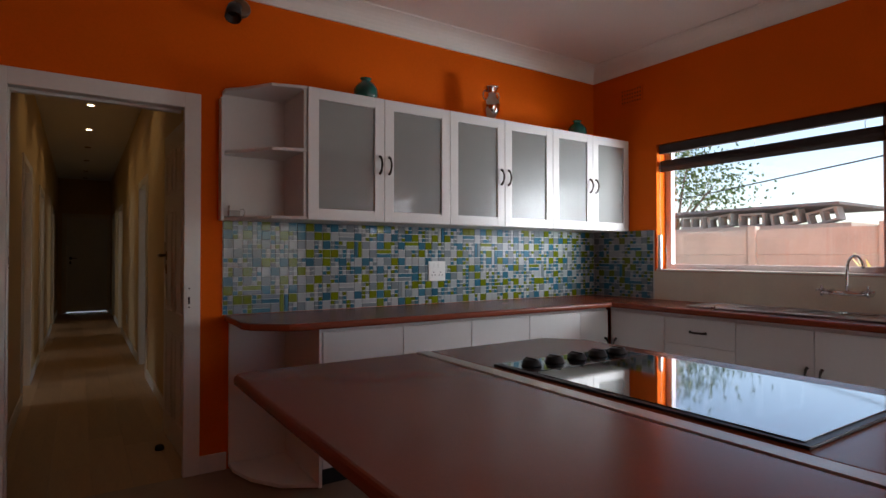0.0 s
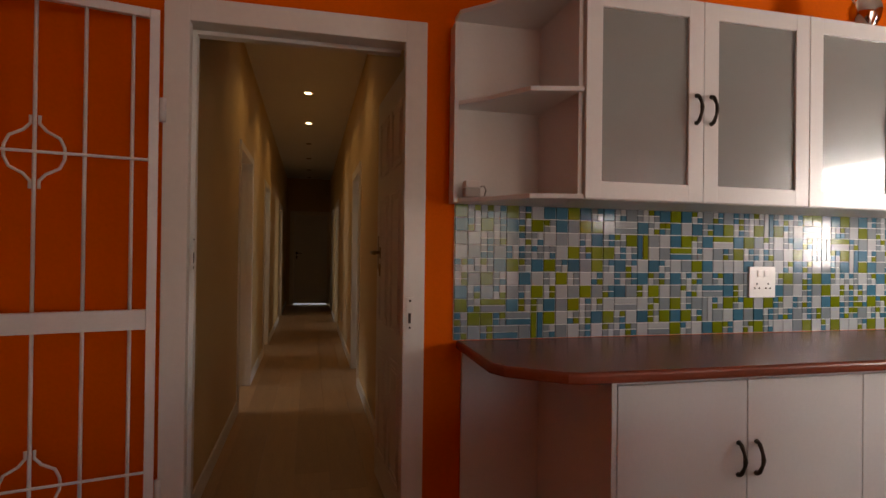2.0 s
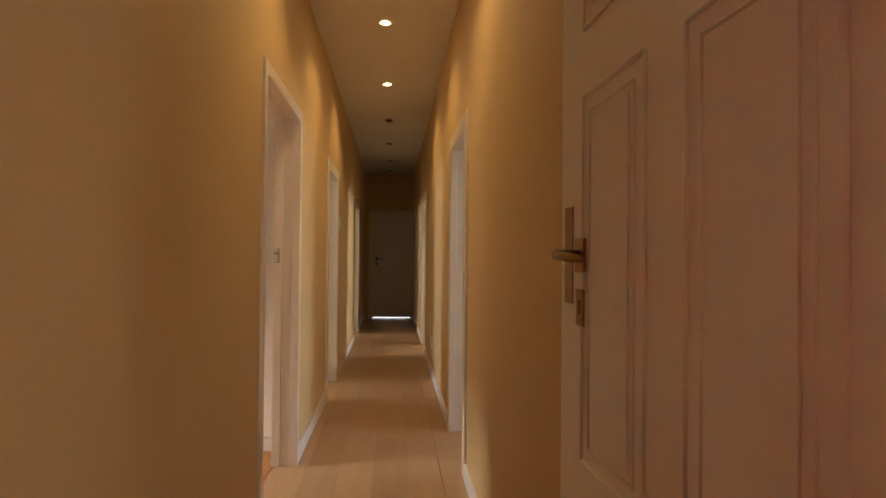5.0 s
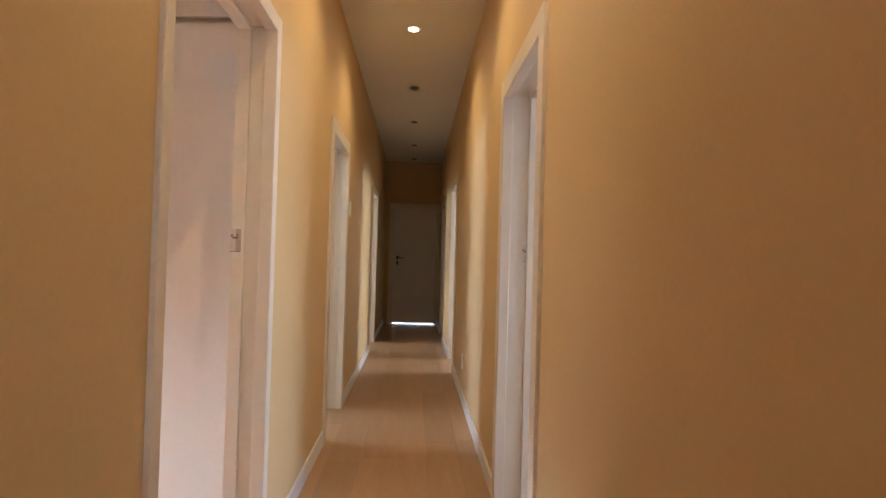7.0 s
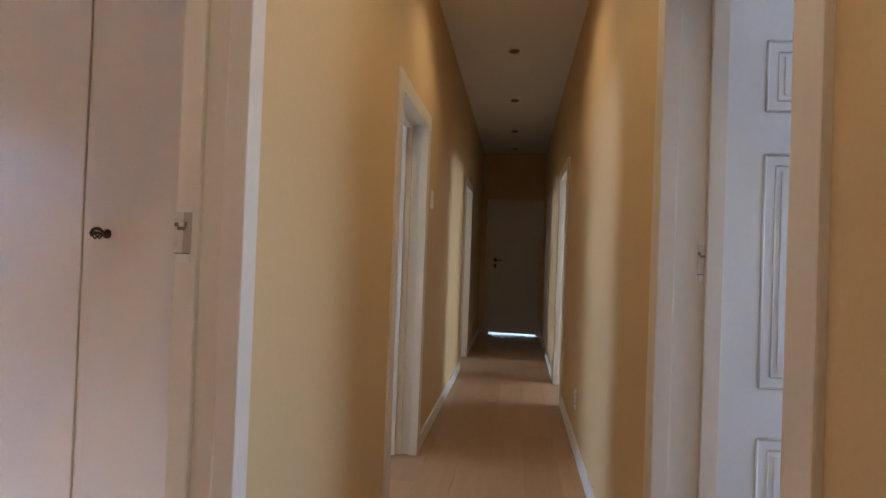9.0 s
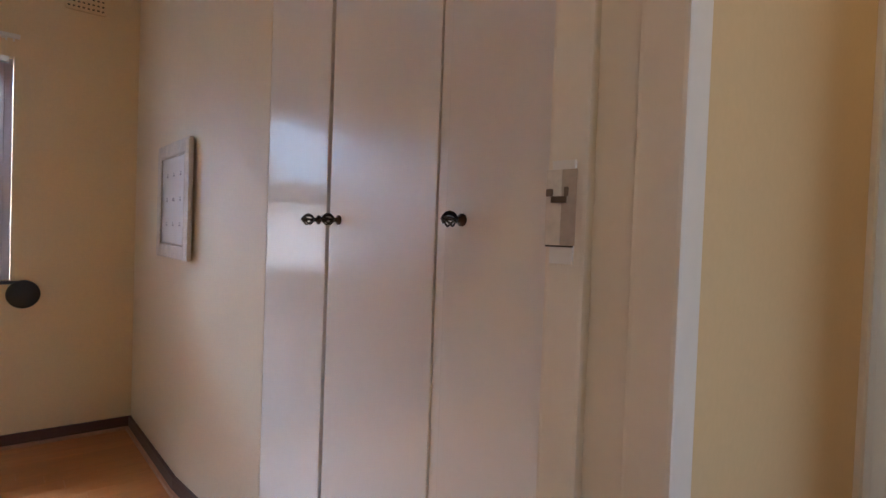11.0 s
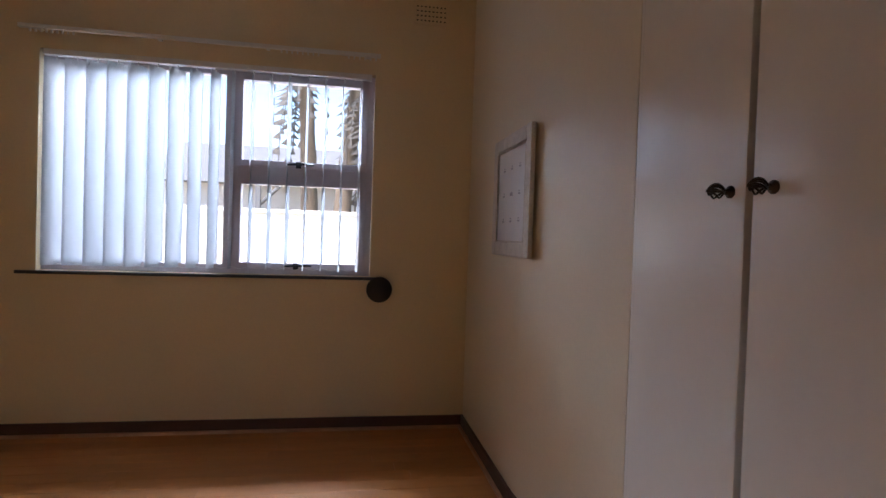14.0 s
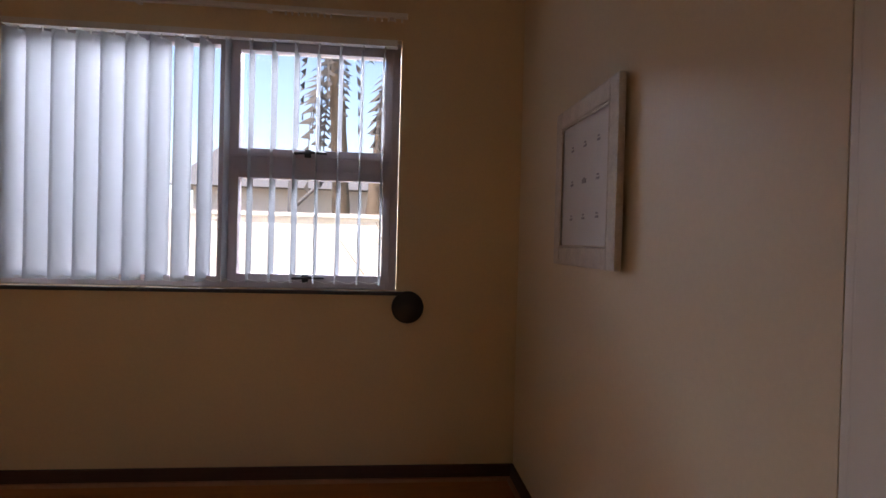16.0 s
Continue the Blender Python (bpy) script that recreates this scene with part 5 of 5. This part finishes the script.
def hollow_block(at, tilt):
    b = thing("hollow_block", at, "hollow grey cement block stacked on the fence side", "block", "hollow blocks on the ledge", turn=0)
    bm = bmesh.new()
    T = pose(0, 0, 0, tilt, 0, 0)
    for q in ((-0.1, -0.2, 0, 0.1, 0.2, 0.03), (-0.1, -0.2, 0.17, 0.1, 0.2, 0.2), (-0.1, -0.2, 0.03, 0.1, -0.16, 0.17), (-0.1, 0.16, 0.03, 0.1, 0.2, 0.17), (-0.1, -0.02, 0.03, 0.1, 0.02, 0.17)):
        box(bm, *q, turn=T)
    part("block_body", bm, BLOCKS, b)
    return b


ledge = tagged(boxes("outbuilding", CONCRETE, None, (8.9, 2.6, -0.15, 10.6, 6.8, 1.66), bevel=0.01), "low concrete outbuilding behind the fence", "outbuilding")
for k in range(5):
    hollow_block((9.2, 3.0 + 0.5 * k, 1.67), (-14, -10, 0, -8, 0)[k])
lid = tagged(boxes("roof_sheet", ROOFTILE, None, (8.8, 2.7, 1.90, 10.7, 5.6, 1.94), bevel=0.004), "dark roofing sheet resting on the blocks", "roof sheet")


def tree(at, h, r, seed, label, mat=LEAF, count=3600):
    rng = random.Random(seed)
    t = thing("tree", at, label, "tree")
    bm = bmesh.new()
    tube(bm, [(0, 0, 0), (0.05, 0.05, h * 0.3), (0.1, -0.05, h * 0.55)], [0.14, 0.11, 0.07], 10)
    tips = []
    for k in range(8):
        a, e = k * 2.4, rng.uniform(0.3, 1.1)
        tip = Vector((math.cos(a) * r * 0.7 * math.cos(e), math.sin(a) * r * 0.7 * math.cos(e), h * 0.55 + r * math.sin(e)))
        tube(bm, [(0.06, 0, h * rng.uniform(0.35, 0.5)), tip * 0.6 + Vector((0, 0, h * 0.18)), tip], [0.05, 0.03, 0.01], 6)
        tips.append(tip)
    part("trunk", bm, BARK, t)
    bm = bmesh.new()
    for k in range(count):
        c = rng.choice(tips) + Vector((rng.gauss(0, 1), rng.gauss(0, 1), rng.gauss(0, 0.8))) * r * 0.27
        n = Vector((rng.gauss(0, 1), rng.gauss(0, 1), rng.gauss(0, 1))).normalized()
        s = n.orthogonal().normalized() * rng.uniform(0.03, 0.07)
        q = n.cross(s)
        bm.faces.new([bm.verts.new(c + v) for v in (s, q * 0.6, -s, -q * 0.6)])
    part("crown", bm, mat, t)
    return t


tree((14.5, 9.0, -0.15), 4.4, 1.9, 21, "leafy green tree behind the fence")
tree((19.0, 14.5, -0.15), 5.2, 2.4, 23, "leafy green tree further off")
shrub = thing("yucca", (7.3, 1.75, -0.15), "yellow-green spiky garden plant before the fence", "plant")
bm = bmesh.new()
tube(bm, [(0, 0, 0), (0.02, 0, 0.5), (0, 0.03, 1.05)], [0.06, 0.05, 0.045], 8)
part("stem", bm, BARK, shrub)
bm = bmesh.new()
rng = random.Random(7)
for k in range(70):
    a, e, ln = rng.uniform(0, 6.28), rng.uniform(-0.5, 1.3), rng.uniform(0.4, 0.7)
    base = Vector((0, 0.03, rng.uniform(0.6, 1.1)))
    d = Vector((math.cos(a) * math.cos(e), math.sin(a) * math.cos(e), math.sin(e)))
    s = d.cross(Vector((0, 0, 1))).normalized() * 0.022
    mid = base + d * ln * 0.55
    tip = base + d * ln + Vector((0, 0, -0.12 * ln))
    v = [bm.verts.new(p) for p in (base - s * 0.5, base + s * 0.5, mid + s, mid - s, tip)]
    bm.faces.new((v[0], v[1], v[2], v[3]))
    bm.faces.new((v[3], v[2], v[4]))
part("leaves", bm, YELLOWLEAF, shrub)
bm = bmesh.new()
tube(bm, [(7.0, -6.0, 3.0), (9.0, 0.0, 2.75), (13.0, 8.0, 2.6), (16, 14, 2.9)], 0.012, 5)
tagged(made("overhead_cable", bm, RUBBER), "thin black overhead cable outside", "cable")


# ---- floor planks ----
def planks(floor, mat, x0, x1, y0, y1, w, ln, seed):
    """Laminate boards laid along y."""
    rng = random.Random(seed)
    cache = {}
    x = x0
    while x < x1 - 0.01:
        ww = min(w, x1 - x)
        y = y0 - rng.uniform(0, ln * 0.8)
        while y < y1 - 0.01:
            a, b = max(y, y0), min(y + ln, y1)
            if b - a > 0.03:
                key = (round(ww, 3), round(b - a, 3))
                if key not in cache:
                    bm = bmesh.new()
                    box(bm, 0.0005, 0.0005, -0.0075, ww - 0.0005, b - a - 0.0005, 0.0, bevel=0.0012)
                    me = bpy.data.meshes.new("plank")
                    bm.to_mesh(me)
                    bm.free()
                    me.materials.append(mat)
                    cache[key] = me
                o = new("plank", cache[key])
                o.parent = floor
                o.location = (x, a, 0.0)
            y += ln
        x += w


planks(floor_hall, HALLPLANK, HL - 0.118, HR + 0.148, KY + 0.001, HE - 0.001, 0.19, 1.28, 1)
planks(floor_bed, LAMINATE, BX + 0.001, HL - 0.122, 2.60, BY - 0.001, 0.097, 1.28, 2)
planks(floor_bed, LAMINATE, -1.545, HL - 0.122, BY - 0.0005, CY + 0.01, 0.097, 1.28, 4)


# ---- mosaic tiles ----
CELL = 0.0541
TILE = {}


def tile_mesh(w, h, colour):
    key = (round(w, 4), round(h, 4), colour)
    if key not in TILE:
        bm = bmesh.new()
        box(bm, 0, -0.0055, 0, w, 0, h)
        top = [e for e in bm.edges if all(v.co.y < -0.005 for v in e.verts)]
        bmesh.ops.bevel(bm, geom=top, offset=0.0012, segments=1, affect="EDGES")
        me = bpy.data.meshes.new("tile")
        bm.to_mesh(me)
        bm.free()
        me.materials.append(TILES[colour])
        TILE[key] = me
    return TILE[key]


def mosaic(panel, cols, rows, m, near, seed):
    """A mosaic of square cells, some split into small squares or strips. m lays it on the wall; cells up to near columns are single tiles."""
    rng = random.Random(seed)
    rest = {c: bmesh.new() for c in TILES}
    g = 0.0031
    grid_last = {}
    names, weights = ("white", "grey", "blue", "green"), (29, 30, 22, 19)

    def put(u, v, w, h, single):
        near_by = {grid_last.get((round(u - 0.004, 3), round(v, 3))), grid_last.get("below")}
        c = rng.choices(names, [0.12 * q if nm in near_by else q for nm, q in zip(names, weights)])[0]
        grid_last[(round(u + w - 0.004, 3), round(v, 3))] = c
        grid_last["below"] = c
        if single:
            o = new("tile", tile_mesh(w - g, h - g, c))
            o.parent = panel
            o.matrix_local = m @ Matrix.Translation((u + g / 2, rng.uniform(-0.0004, 0.0), v + g / 2))
        else:
            vs = box(rest[c], u + g / 2, -0.0055 + rng.uniform(-0.0004, 0), v + g / 2, u + w - g / 2, 0, v + h - g / 2)
            bmesh.ops.transform(rest[c], matrix=m, verts=vs)
    used = set()
    for i in range(cols):
        for k in range(rows):
            if (i, k) in used:
                continue
            single = i < near
            u, v = i * CELL, k * CELL
            r = rng.random()
            if r < 0.56:
                put(u, v, CELL, CELL, single)
            elif r < 0.965 or i + 1 >= cols or k + 1 >= rows:
                h = CELL / 2
                for a, b in ((0, 0), (1, 0), (0, 1), (1, 1)):
                    put(u + a * h, v + b * h, h, h, False)
            elif r < 0.983 and (i + 1, k) not in used:
                used.add((i + 1, k))
                for b in (0, 1):
                    put(u, v + b * CELL / 2, CELL * 2, CELL / 2, single)
            elif (i, k + 1) not in used:
                used.add((i, k + 1))
                for a in (0, 1):
                    put(u + a * CELL / 2, v, CELL / 2, CELL * 2, single)
            else:
                put(u, v, CELL, CELL, single)
    for c, b in rest.items():
        o = made("small_tiles", b, TILES[c], panel)
        o["kind"] = "stuff"


back = structure(boxes("splashback_back", GROUT, None, (1.105, KY - 0.003, WT1 + 0.0005, KX - 0.0015, KY - 0.0004, UZ0 + 0.001)), "mosaic tiled splashback in white, grey, teal and lime", "splashback")
mosaic(back, 57, 10, Matrix.Translation((1.107, KY - 0.003, WT1 + 0.0012)), 28, 5)
side = structure(boxes("splashback_side", GROUT, None, (KX - 0.003, 2.190, WT1 + 0.0005, KX - 0.0004, KY - 0.0035, UZ0 + 0.001)), "mosaic tiled splashback beside the kitchen window", "splashback")
mosaic(side, 11, 10, Matrix.Translation((KX - 0.003, KY - 0.010, WT1 + 0.0012)) @ pose(0, 0, 0, 0, 0, -90), 0, 6)
